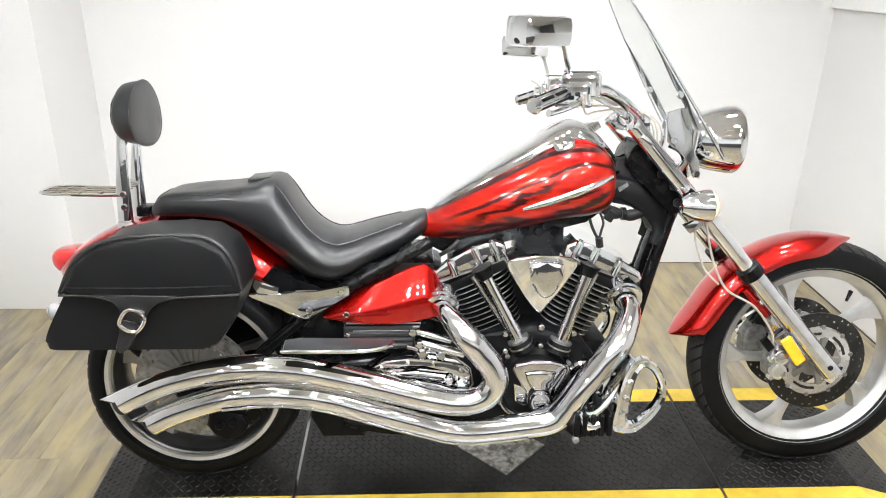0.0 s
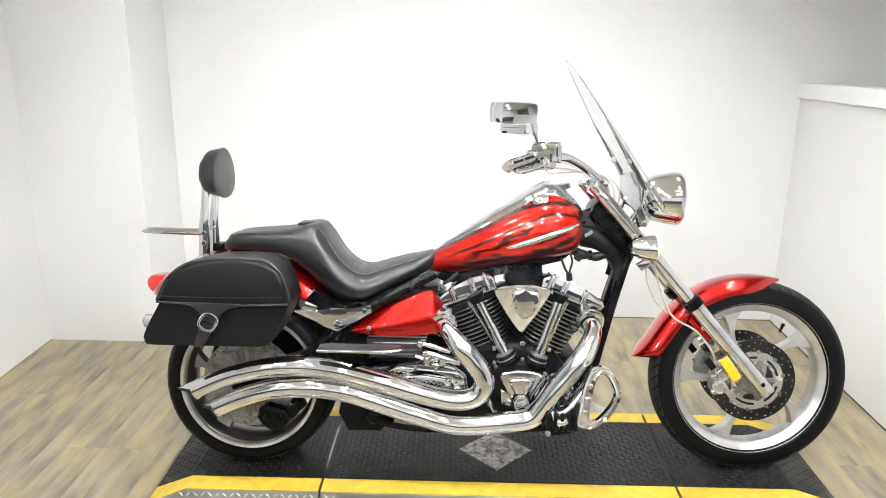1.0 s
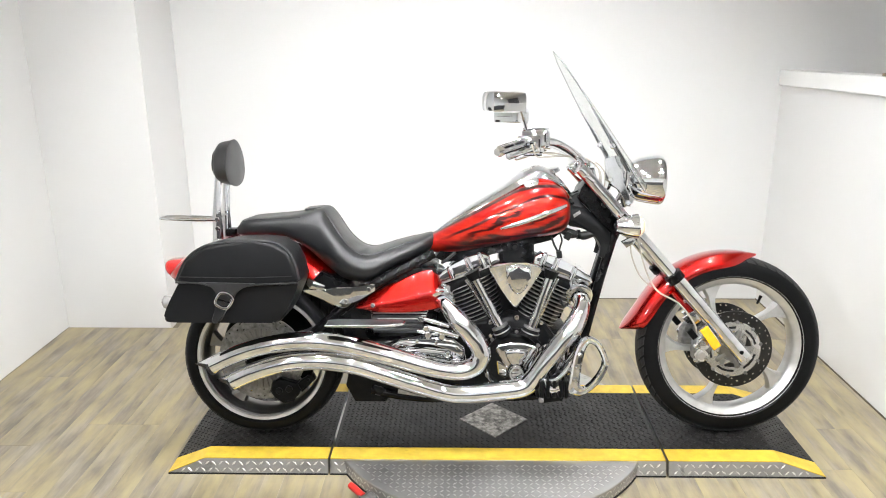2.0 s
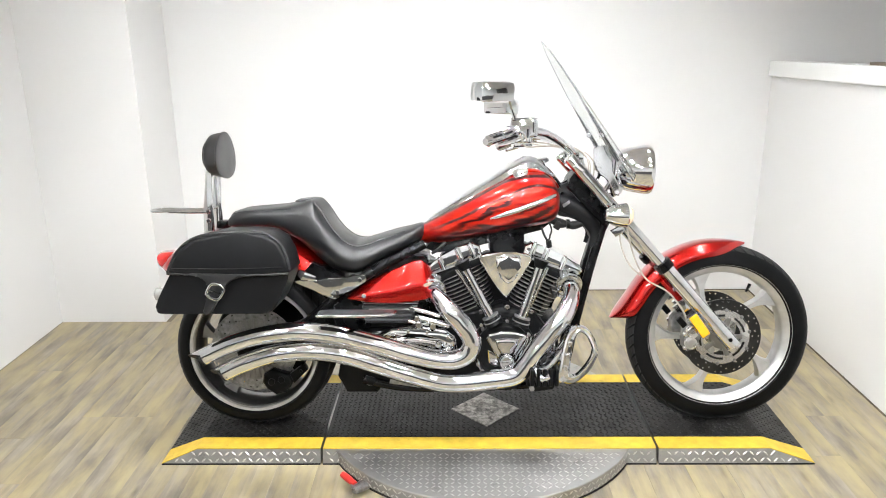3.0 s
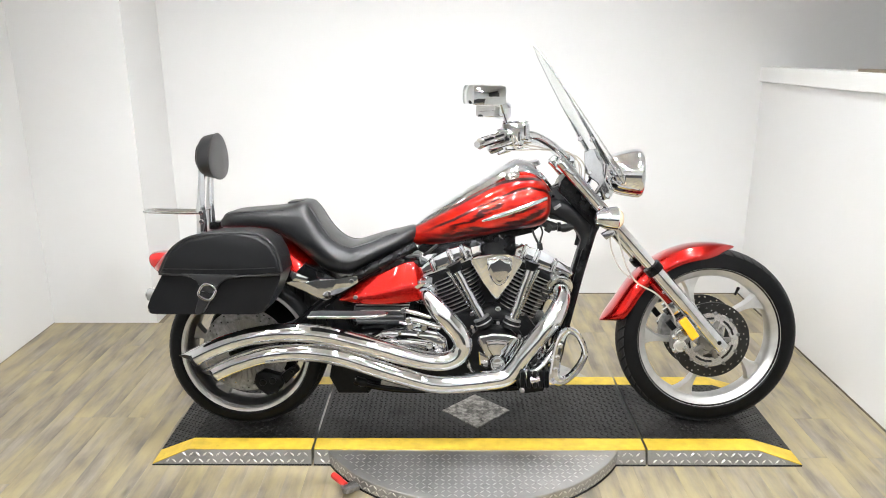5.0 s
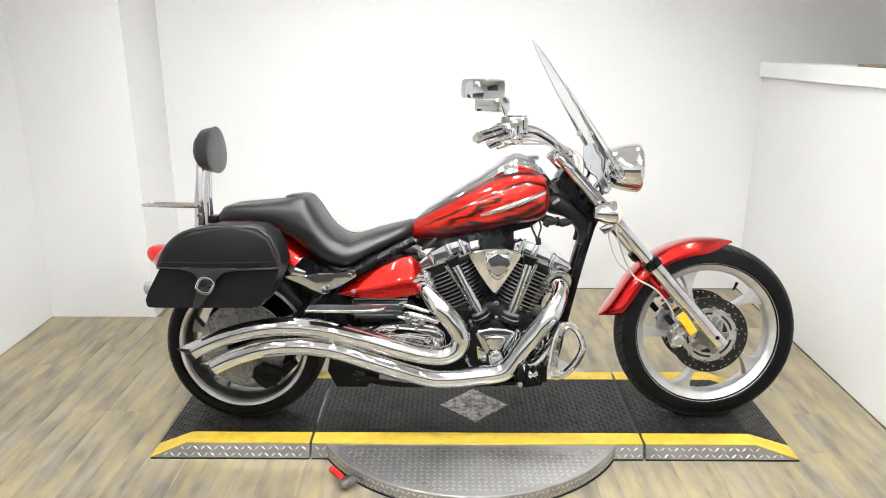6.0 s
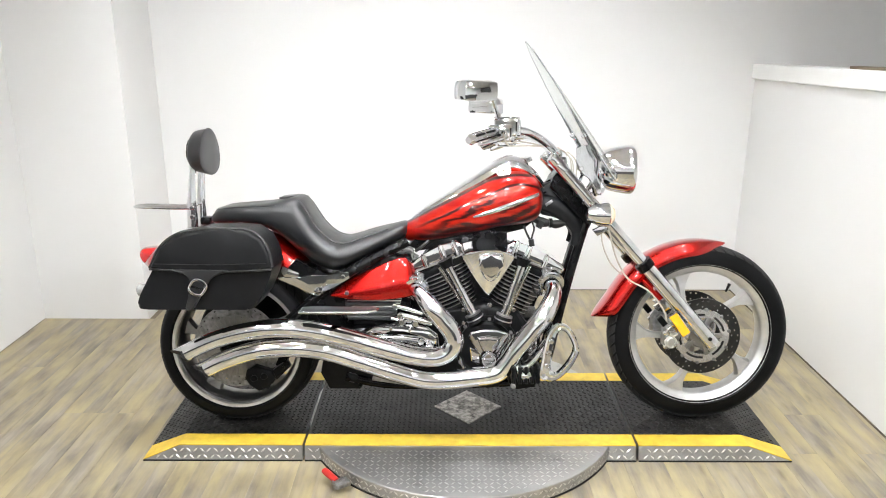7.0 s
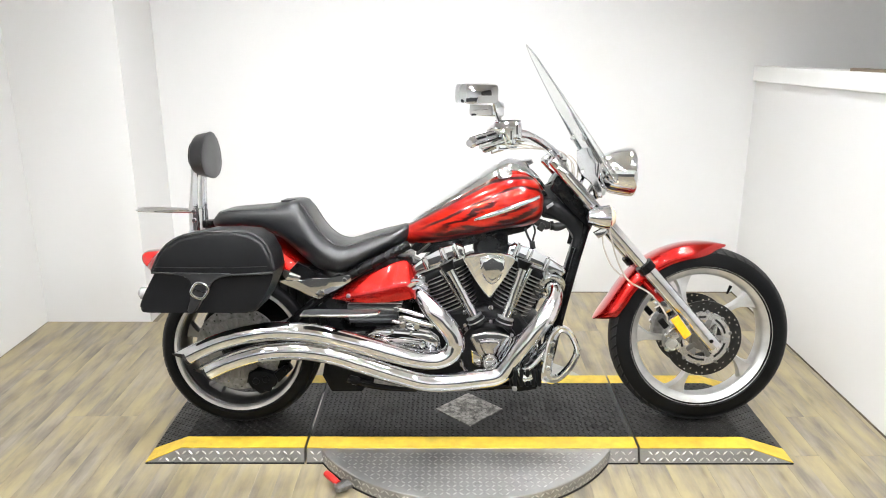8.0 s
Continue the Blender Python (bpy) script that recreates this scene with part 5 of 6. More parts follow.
for s in (-1, 1):
    part("brake_disc", drilled_disc(0.108, 0.149, s * 0.072, 4), DISC, fwheel, "drilled steel brake disc", 0)
    part("disc_carrier", ring(0.073, 0.104, s * 0.072 - 0.004, s * 0.072 + 0.004, 48), ALU, fwheel, "silver disc carrier")
    for k in range(10):
        a = 2 * math.pi * k / 10 + 0.2
        part("disc_bobbin", disc(0.0072, -0.006, 0.006, 14, 0.002, at(0.106 * math.cos(a), s * 0.072, 0.106 * math.sin(a))), STEEL, fwheel)
    for k in range(5):
        a = 2 * math.pi * k / 5
        part("carrier_arm", box(0.035, 0.078, -0.007, 0.007, -0.009, 0.009, 0.003, m=Matrix.Rotation(a, 4, "Y") @ at(0, s * 0.070, 0)), DARK_ALU, fwheel)
        part("carrier_slot", prism([((0.086 + 0.008 * e) * math.cos(a + 0.63 + t), (0.086 + 0.008 * e) * math.sin(a + 0.63 + t)) for e, t in ((-0.5, -0.4), (-0.5, -0.13), (-0.5, 0.13), (-0.5, 0.4), (0.5, 0.4), (0.5, 0.13), (0.5, -0.13), (0.5, -0.4))], s * 0.072 - 0.0052, s * 0.072 + 0.0052), GAP, fwheel, "", 0)
    part("hub_flange", disc(0.048, -0.012, 0.012, 32, 0.004, at(0, s * 0.062, 0)), DARK_ALU, fwheel)
    part("axle_cap", disc(0.020, -0.02, 0.02, 24, 0.004, at(0, s * 0.085, 0)), STEEL, fwheel)
    cal = part("brake_caliper", prism([(1.642, 0.345), (1.646, 0.388), (1.664, 0.415), (1.700, 0.410), (1.715, 0.375), (1.695, 0.325), (1.664, 0.305), (1.645, 0.318)], min(s * 0.055, s * 0.112), max(s * 0.055, s * 0.112), 0.010, 3), STEEL, bike, "grey two piston brake caliper")
    for cx, cz in ((1.672, 0.383), (1.668, 0.338)):
        part("piston_cap", lathe([(1e-6, -0.013), (0.015, -0.012), (0.017, -0.008), (0.019, -0.013), (0.023, -0.011), (0.024, 0.010)], 28, closed=False, m=at(cx, s * 0.115, cz) @ pose(0, 0, 0, 0 if s < 0 else 180)), ALU, cal)
    for cx, cz in ((1.650, 0.318), (1.700, 0.395), (1.648, 0.372)):
        part("caliper_bolt", disc(0.009, -0.010, 0.010, 12, 0.003, at(cx, s * 0.112, cz)), CHROME, cal)
    part("caliper_mount", prism([(1.655, 0.43), (1.690, 0.455), (1.755, 0.395), (1.735, 0.345), (1.700, 0.36)], min(s * 0.085, s * 0.105), max(s * 0.085, s * 0.105), 0.005), ALU, cal)
    part("banjo", box(-0.012, 0.012, -0.010, 0.010, -0.02, 0.02, 0.004, m=at(1.632, s * 0.108, 0.418) @ Matrix.Rotation(radians(-40), 4, "Y")), BLACK, cal)
    part("fork_foot", box(-0.028, 0.022, -0.022, 0.022, -0.042, 0.032, 0.010, 3, m=at(1.815, s * 0.112, 0.350) @ Matrix.Rotation(radians(-41), 4, "Y")), ALU, bike)
    part("pinch_bolt", disc(0.008, -0.006, 0.006, 14, 0.002, at(1.808, s * 0.141, 0.357)), BLACK, bike)
    if s < 0:
        part("fork_reflector", box(-0.0165, 0.0165, -0.005, 0.005, -0.046, 0.046, 0.002, 1, m=at(1.688, s * 0.150, 0.414) @ Matrix.Rotation(radians(-36), 4, "Y")), AMBER, bike, "amber plastic fork reflector")
    part("reflector_bracket", box(-0.012, 0.012, -0.012, 0.010, -0.03, 0.03, 0.003, m=at(1.690, s * 0.136, 0.425) @ Matrix.Rotation(radians(-36), 4, "Y")), CHROME_WORN, bike)
    part("fender_stay", tube([(1.560, s * 0.085, 0.575), (1.60, s * 0.095, 0.530), (1.65, s * 0.10, 0.480)], [0.012, 0.014, 0.010], 12, 4), RED, bike, "red fender stay")
    part("stay_bolt", disc(0.009, -0.012, 0.012, 14, 0.003, at(1.600, s * 0.108, 0.548)), CHROME, bike)
    part("stay_bracket", prism([(1.615, 0.500), (1.645, 0.515), (1.665, 0.470), (1.640, 0.455)], s * 0.105 - 0.008, s * 0.105 + 0.008, 0.004), CHROME_WORN, bike)
part("axle", tube([(FX, -0.12, FZ), (FX, 0.12, FZ)], 0.010, 14), STEEL, bike)
va = radians(57)
part("valve_stem", tube([(0.228 * math.cos(va), 0, 0.228 * math.sin(va)), (0.196 * math.cos(va), -0.012, 0.196 * math.sin(va))], [0.007, 0.004], 8), BLACK, fwheel)

part("brake_disc", drilled_disc(0.118, 0.165, -0.085, 4), STEEL, rwheel, "drilled steel rear disc", 0)
part("disc_carrier", ring(0.058, 0.120, -0.092, -0.080, 48), DARK_ALU, rwheel, "finned silver disc carrier")
for k in range(32):
    a = 2 * math.pi * k / 32
    part("carrier_fin", box(0.064, 0.116, -0.0045, 0.0045, -0.0038, 0.0038, 0.001, 1, m=Matrix.Rotation(a, 4, "Y") @ at(0, -0.096, 0)), DARK_ALU, rwheel)
# added black disc on the far side blocks the bright floor behind the spokes
part("backing_pulley", lathe([(0.04, 0.070), (0.15, 0.070), (0.188, 0.062), (0.195, 0.070), (0.195, 0.092), (0.04, 0.092)], 64), CAST, rwheel, "black pulley disc added to darken the view through the rear wheel")
part("hub_cover", disc(0.062, -0.03, 0.03, 32, 0.012, at(0, -0.088, 0)), BLACK, rwheel)
rear_cal = part("rear_caliper", prism([(0.036, 0.222), (0.028, 0.189), (0.047, 0.159), (0.080, 0.138), (0.102, 0.143), (0.112, 0.159), (0.136, 0.167), (0.149, 0.192), (0.136, 0.220), (0.099, 0.229), (0.069, 0.242)], -0.122, -0.06, 0.014, 3), CAST, bike, "black rear brake caliper")
part("caliper_arm", prism([(0.130, 0.215), (0.150, 0.180), (0.205, 0.235), (0.190, 0.262)], -0.112, -0.08, 0.006), BLACK, rear_cal)
for cx, cz in ((0.066, 0.192), (0.104, 0.200)):
    part("piston_cap", disc(0.013, -0.008, 0.008, 18, 0.003, at(cx, -0.124, cz)), CAST, rear_cal)
part("caliper_bolt", disc(0.006, -0.008, 0.008, 12, 0.002, at(0.178, -0.112, 0.232)), CAST, rear_cal)

# engine: two finned cylinders with chrome rocker covers


def fin(k):
    """One cooling fin; fins grow wider towards the head and have a bare rim."""
    bm = bmesh.new()
    z = 0.175 + 0.0155 * k
    g = k / 14
    hx, hy = 0.066 + 0.034 * g, 0.098 + 0.012 * g
    n = 28
    lo, hi = [], []
    for j in range(n):
        t = 2 * math.pi * j / n
        x, y = hx * math.copysign(abs(math.cos(t)) ** 0.55, math.cos(t)), hy * math.copysign(abs(math.sin(t)) ** 0.55, math.sin(t))
        lo.append(bm.verts.new((x, y, z - 0.0016)))
        hi.append(bm.verts.new((x, y, z + 0.0016)))
    bm.faces.new(lo[::-1])
    bm.faces.new(hi)
    for j in range(n):
        f = bm.faces.new((lo[j], lo[(j + 1) % n], hi[(j + 1) % n], hi[j]))
        f.material_index = 1 if k > 1 else 0
    return bm


for s, rods in ((-1, ((0.811, -0.150, 0.640), (0.908, -0.150, 0.452))), (1, ((1.088, -0.150, 0.645), (1.024, -0.150, 0.447)))):
    tilt = Matrix.Rotation(radians(24 * s), 4, "Y")
    m = at(0.952, 0, 0.25) @ tilt
    cyl = part("cylinder", box(-0.055, 0.055, -0.080, 0.080, 0.13, 0.40, 0.015), CAST, bike, "black finned cylinder with bare fin edges")
    cyl.matrix_basis = m
    for k in range(15):
        part("fin", fin(k), [CAST, FIN_EDGE], cyl, "", 30)
    head = part("cylinder_head", box(-0.100, 0.100, -0.112, 0.112, 0.393, 0.422, 0.008, 2, m=m), CAST, bike, "black cylinder head")
    m2 = at(0.952 + s * 0.182, 0, 0.655) @ Matrix.Rotation(radians(20 * s), 4, "Y")
    o = s
    line = [(-0.108 * o, -0.012), (-0.112 * o, 0.022), (-0.092 * o, 0.044), (-0.030 * o, 0.046), (0.040 * o, 0.036), (0.112 * o, 0.020), (0.128 * o, 0.006), (0.122 * o, -0.012)]
    cover = part("rocker_cover", prism(line, -0.110, 0.110, 0.012, 4, m=m2), CHROME, bike, "polished chrome rocker cover")
    for bx, bh in ((-0.078 * o, 0.044), (-0.028 * o, 0.044), (0.045 * o, 0.032)):
        part("cover_boss", tube([(bx, -0.106, -0.013), (bx, -0.106, bh - 0.006), (bx, -0.106, bh)], [0.0125, 0.0115, 0.009], 14, 2), CHROME, cover).matrix_basis = m2
        part("cover_bolt", disc(0.006, -0.004, 0.004, 10, 0.001, pose(bx, -0.106, bh + 0.002, 90)), CHROME_WORN, cover).matrix_basis = m2
    part("gasket", prism([(-0.106 * o, -0.018), (-0.106 * o, -0.012), (0.120 * o, -0.012), (0.120 * o, -0.018)], -0.108, 0.108, m=m2), FIN_EDGE, cover)
    a, b = Vector(rods[0]), Vector(rods[1])
    rod = part("pushrod_tube", tube([a, a + (b - a) * 0.74, a + (b - a) * 0.76, b], [0.0180, 0.0180, 0.0205, 0.0205], 20, 3), CHROME, bike, "chrome pushrod tube")
    part("rod_collar", tube([b + (a - b) * 0.02, b - (a - b) * 0.14], [0.029, 0.036], 20), CAST, rod)
    part("collar_ring", tube([b + (a - b) * 0.035, b + (a - b) * 0.005], 0.0315, 20), STEEL, rod)
    part("collar_ring", tube([b - (a - b) * 0.055, b - (a - b) * 0.075], 0.0345, 20), FIN_EDGE, rod)
    part("rod_top", tube([a + (a - b) * 0.12, a - (a - b) * 0.03], [0.030, 0.020], 14), CAST, rod)
    c, d = a + Vector((s * 0.030, 0.035, -0.01)), b + Vector((s * 0.012, 0.035, 0))
    part("pushrod_tube", tube([c, d], 0.013, 14), CHROME, bike, "chrome pushrod tube")
part("crankcase", prism([(0.64, 0.21), (0.60, 0.33), (0.66, 0.44), (0.80, 0.46), (0.95, 0.50), (1.08, 0.46), (1.14, 0.38), (1.15, 0.25), (1.08, 0.19), (0.75, 0.18)], -0.140, 0.140, 0.03, 3), CAST, bike, "black engine crankcase")
for k in range(14):
    a = 2 * math.pi * k / 14 + 0.1
    part("case_bolt", disc(0.0065, -0.010, 0.010, 12, 0.002, at(0.955 + 0.112 * math.cos(a), -0.148, 0.325 + 0.112 * math.sin(a))), STEEL, bike)
part("case_rim", ring(0.116, 0.124, -0.150, -0.136, 48, at(0.955, 0, 0.325)), CAST, bike)
for k in range(5):
    part("case_rib", tube([(1.075 + 0.004 * k, -0.143, 0.250 + 0.038 * k), (1.135 - 0.004 * k, -0.141, 0.262 + 0.034 * k)], 0.006, 8), CAST, bike)
# added black backing keeps the bright wall from showing between the cylinders
part("cylinder_backing", prism([(0.875, 0.46), (0.865, 0.66), (1.065, 0.66), (1.055, 0.46), (0.965, 0.42)], -0.06, 0.06, 0.008), CAST, bike, "black backing added to darken the gap between the cylinders")
part("throttle_body", box(0.655, 0.80, -0.085, 0.085, 0.42, 0.64, 0.02), CAST, bike)
part("crank_cover", disc(0.105, -0.025, 0.025, 48, 0.012, at(0.955, -0.142, 0.325)), CAST, bike)

# air cleaner between the cylinders
tri = [(0.864, 0.668), (0.867, 0.686), (0.892, 0.696), (0.946, 0.701), (1.000, 0.701), (1.038, 0.695), (1.056, 0.685), (1.058, 0.668), (1.012, 0.592), (0.976, 0.528), (0.965, 0.516), (0.954, 0.527), (0.912, 0.592)]


def wedge(bm, back):
    """Leans the front of a cover out towards its top."""
    for v in bm.verts:
        if v.co.y < back:
            v.co.y -= 0.26 * (v.co.z - 0.615)
    return bm


air = part("air_cleaner", wedge(prism(tri, -0.156, -0.05, 0.010, 4), -0.08), CHROME, bike, "chrome wedge air cleaner cover")
shield = [(q[0], q[1]) for q in smooth_line([(0.925, 0.682), (0.970, 0.686), (1.015, 0.682), (1.014, 0.650), (1.004, 0.615), (0.988, 0.594), (0.970, 0.585), (0.952, 0.594), (0.936, 0.615), (0.927, 0.650)], 2, True)]
part("air_badge", prism(shield, -0.194, -0.145, 0.016, 5), CHROME, air, "chrome shield badge", 60)
part("air_bolt", disc(0.010, -0.008, 0.008, 14, 0.003, at(0.968, -0.150, 0.490)), CHROME_WORN, bike)
part("intake_block", box(0.905, 1.04, -0.055, 0.055, 0.66, 0.78, 0.012), BLACK, bike, "black intake block under the tank")
part("backbone", prism([(0.66, 0.70), (0.70, 0.745), (0.90, 0.77), (1.08, 0.795), (1.13, 0.815), (1.14, 0.795), (1.10, 0.765), (0.85, 0.705), (0.70, 0.68)], -0.06, 0.06, 0.008), BLACK, bike, "black frame backbone under the tank")
for bx in (0.925, 0.965, 1.01):
    part("intake_boss", disc(0.014, -0.012, 0.012, 16, 0.004, at(bx, -0.057, 0.742)), BLACK, bike)

# cam cover group
cam_cover = part("cam_cover", prism([(0.888, 0.375), (0.898, 0.392), (0.945, 0.402), (1.000, 0.400), (1.042, 0.388), (1.048, 0.372), (1.016, 0.268), (0.998, 0.252), (0.962, 0.256), (0.945, 0.275)], -0.178, -0.135, 0.010, 4), CHROME, bike, "chrome cam cover")
part("cover_panel", prism([(0.922, 0.372), (0.965, 0.378), (1.010, 0.372), (1.000, 0.335), (0.990, 0.312), (0.968, 0.306), (0.946, 0.315), (0.932, 0.340)], -0.190, -0.170, 0.013, 5), CHROME, cam_cover, "raised chrome panel", 60)
part("cap_seat", disc(0.034, -0.012, 0.02, 32, 0.004, at(0.966, -0.182, 0.288)), BLACK, cam_cover)
part("oil_cap", lathe([(1e-6, -0.012), (0.018, -0.012), (0.021, -0.020), (0.026, -0.021), (0.030, -0.012), (0.030, 0.02)], 36, closed=False, m=at(0.966, -0.186, 0.290)), CHROME, cam_cover, "round chrome oil cap")
part("cap_bar", box(-0.019, 0.019, -0.006, 0.004, -0.0045, 0.0045, 0.002, m=at(0.966, -0.200, 0.290)), CHROME, cam_cover)
part("side_plate", prism([(0.895, 0.330), (0.930, 0.320), (0.948, 0.275), (0.925, 0.262), (0.900, 0.278)], -0.172, -0.14, 0.008, 3), CHROME, bike, "chrome side plate")
part("side_ring", ring(0.022, 0.032, -0.165, -0.150, 32, at(0.905, 0, 0.305)), CHROME, bike)
part("base_loop", tube([(0.86, -0.15, 0.31), (0.87, -0.155, 0.255), (0.92, -0.16, 0.225), (0.99, -0.16, 0.225)], 0.007, 10, 5), CHROME_WORN, bike)
for bx, bz in ((0.872, 0.42), (1.045, 0.425), (0.905, 0.44), (1.06, 0.47), (0.87, 0.47)):
    part("case_bolt", disc(0.008, -0.008, 0.008, 12, 0.002, at(bx, -0.146, bz)), CHROME, bike)

# transmission cover and rods
trans = part("gearbox_cover", prism([(0.495, 0.392), (0.540, 0.408), (0.650, 0.425), (0.735, 0.415), (0.775, 0.385), (0.785, 0.335), (0.760, 0.305), (0.690, 0.315), (0.600, 0.345), (0.52, 0.375)], -0.184, -0.12, 0.014, 4), CHROME, bike, "chrome gearbox cover with a dark slot")
# black inlay on the face gives the shade of a slot that isn't cut
part("slot_shade", prism([(0.575, 0.388), (0.600, 0.398), (0.655, 0.397), (0.712, 0.385), (0.716, 0.376), (0.640, 0.386), (0.590, 0.383)], -0.1865, -0.17, 0.001), BLACK, trans, "black inlay for the shade in a slot")
top_plate = [(0.500, 0.391), (0.538, 0.415), (0.600, 0.420), (0.655, 0.418), (0.711, 0.408), (0.752, 0.398), (0.772, 0.372), (0.764, 0.345), (0.750, 0.352), (0.741, 0.374), (0.711, 0.388), (0.650, 0.400), (0.600, 0.402), (0.555, 0.396), (0.519, 0.386)]
part("cover_band", prism(top_plate, -0.200, -0.17, 0.006, 3), CHROME, trans, "curved chrome band")
part("cover_bar", prism([(0.535, 0.372), (0.560, 0.380), (0.620, 0.384), (0.711, 0.373), (0.722, 0.354), (0.690, 0.350), (0.619, 0.362), (0.560, 0.366)], -0.198, -0.17, 0.007, 4), CHROME, trans, "chrome side bar")
part("cover_bar", tube([(0.560, -0.186, 0.354), (0.640, -0.190, 0.346), (0.700, -0.190, 0.332), (0.745, -0.19, 0.318)], [0.005, 0.007, 0.007, 0.005], 12, 5), CHROME, trans)
part("cover_cap", lathe([(1e-6, -0.020), (0.012, -0.020), (0.014, -0.016), (0.017, -0.020), (0.021, -0.016), (0.022, 0.02)], 28, closed=False, m=at(0.745, -0.198, 0.342)), CHROME, trans, "round chrome cap")
part("cover_boss", lathe([(1e-6, -0.014), (0.006, -0.014), (0.010, -0.010), (0.012, -0.014), (0.014, -0.010), (0.014, 0.02)], 24, closed=False, m=at(0.712, -0.198, 0.360)), CHROME, trans)
part("cover_boss", lathe([(1e-6, -0.012), (0.010, -0.012), (0.015, -0.004), (0.016, 0.03)], 24, closed=False, m=at(0.691, -0.190, 0.428)), CHROME, trans)
part("cover_boss", lathe([(1e-6, -0.010), (0.010, -0.010), (0.015, -0.004), (0.016, 0.03)], 24, closed=False, m=at(0.640, -0.190, 0.432)), CHROME_WORN, trans)
for bx, bz in ((0.530, 0.395), (0.600, 0.411), (0.670, 0.406), (0.745, 0.386)):
    part("cover_bolt", disc(0.006, -0.006, 0.006, 12, 0.002, at(bx, -0.201, bz)), CHROME_WORN, trans)
for line, r in (([(0.615, -0.17, 0.490), (0.66, -0.18, 0.481), (0.718, -0.185, 0.466)], 0.009), ([(0.632, -0.17, 0.457), (0.67, -0.185, 0.450), (0.753, -0.19, 0.431)], 0.013), ([(0.60, -0.16, 0.44), (0.64, -0.17, 0.435), (0.70, -0.175, 0.43)], 0.008)):
    part("linkage_rod", tube(line, r, 12, 5), CHROME, bike, "chrome linkage rod")
for bx, bz in ((0.614, 0.491), (0.632, 0.456)):
    part("linkage_bolt", disc(0.011, -0.010, 0.010, 14, 0.003, at(bx, -0.185, bz)), CHROME, bike)
for px, py, pz in ((0.690, -0.152, 0.553), (1.200, -0.135, 0.568)):
    part("pipe_collar", ring(0.030, 0.050, 0.004, 0.040, 28, at(px, py, pz) @ pose(0, 0, 0, 20, 0, 0)), CHROME_WORN, bike, "polished exhaust port collar")
    part("pipe_flange", ring(0.032, 0.046, -0.010, 0.004, 24, at(px, py, pz) @ pose(0, 0, 0, 20, 0, 0)), CHROME_WORN, bike)

# forward controls
OUTER = [(1.218, 0.456), (1.256, 0.432), (1.282, 0.372), (1.276, 0.330), (1.246, 0.280), (1.200, 0.243), (1.160, 0.245), (1.144, 0.262), (1.152, 0.320), (1.160, 0.375), (1.174, 0.420), (1.195, 0.446)]
INNER = [(1.218, 0.432), (1.240, 0.417), (1.262, 0.370), (1.256, 0.335), (1.230, 0.296), (1.206, 0.272), (1.188, 0.272), (1.182, 0.284), (1.186, 0.325), (1.190, 0.365), (1.198, 0.400), (1.207, 0.423)]


def guard_ring(y):
    """A stamped loop: wide and flat behind, narrow in front, with raised round edges."""
    rows = []
    for ox, oz, ix, iz in smooth_line([(*p, *q) for p, q in zip(OUTER, INNER)], 3, True):
        row = []
        for f, d in ((0.0, 0.010), (0.0, -0.010), (0.18, -0.016), (0.5, -0.012), (0.82, -0.016), (1.0, -0.010), (1.0, 0.010), (0.5, 0.012)):
            row.append(Vector((ox + (ix - ox) * f, y + d, oz + (iz - oz) * f)))
        rows.append(row)
    return skin(rows, True)


for s in (-1, 1):
    loop = part("foot_guard", guard_ring(s * 0.285), CHROME, bike, "chrome loop shaped foot guard", 25)
    for gz in (0.30, 0.345, 0.39):
        part("guard_stud", disc(0.009, -0.006, 0.006, 14, 0.003, at(1.168 + (gz - 0.30) * 0.16, s * 0.299, gz)), CHROME_WORN, loop)
    part("guard_arm", tube([(1.160, s * 0.28, 0.33), (1.14, s * 0.22, 0.31), (1.12, s * 0.12, 0.28)], 0.012, 12, 4), CHROME_WORN, loop)
    part("foot_peg", tube([(1.130, s * 0.18, 0.290), (1.115, s * 0.27, 0.300)], 0.017, 14), RUBBER, bike)
part("brake_pedal", tube([(1.19, -0.255, 0.40), (1.16, -0.255, 0.35), (1.105, -0.27, 0.29), (1.06, -0.25, 0.28)], [0.008, 0.009, 0.010, 0.010], 12, 5), CHROME, bike, "chrome brake pedal lever")
for k in range(5):
    part("peg_rib", box(1.045 + 0.022 * k, 1.060 + 0.022 * k, -0.285, -0.19, 0.225, 0.290, 0.004, 1), CAST, bike)
part("peg_bolt", disc(0.009, -0.010, 0.010, 16, 0.003, at(1.050, -0.28, 0.218)), STEEL, bike)
part("pedal_link", tube([(1.06, -0.26, 0.285), (1.085, -0.27, 0.255), (1.115, -0.275, 0.262)], [0.014, 0.016, 0.012], 12, 4), CHROME, bike, "chrome pedal link")
part("peg_bracket", prism([(1.085, 0.285), (1.120, 0.300), (1.165, 0.395), (1.188, 0.405), (1.196, 0.380), (1.150, 0.270), (1.110, 0.245)], -0.235, -0.215, 0.006, 3), CHROME, bike, "chrome footpeg bracket")
part("pedal_pad", box(-0.030, 0.030, -0.03, 0.03, -0.010, 0.010, 0.006, 2, m=at(1.185, -0.255, 0.415) @ pose(0, 0, 0, 0, -60, 0)), CHROME_WORN, bike)
part("control_bracket", prism([(1.040, 0.20), (1.045, 0.27), (1.12, 0.30), (1.16, 0.25), (1.14, 0.185), (1.07, 0.175)], -0.20, -0.10, 0.008), CAST, bike)
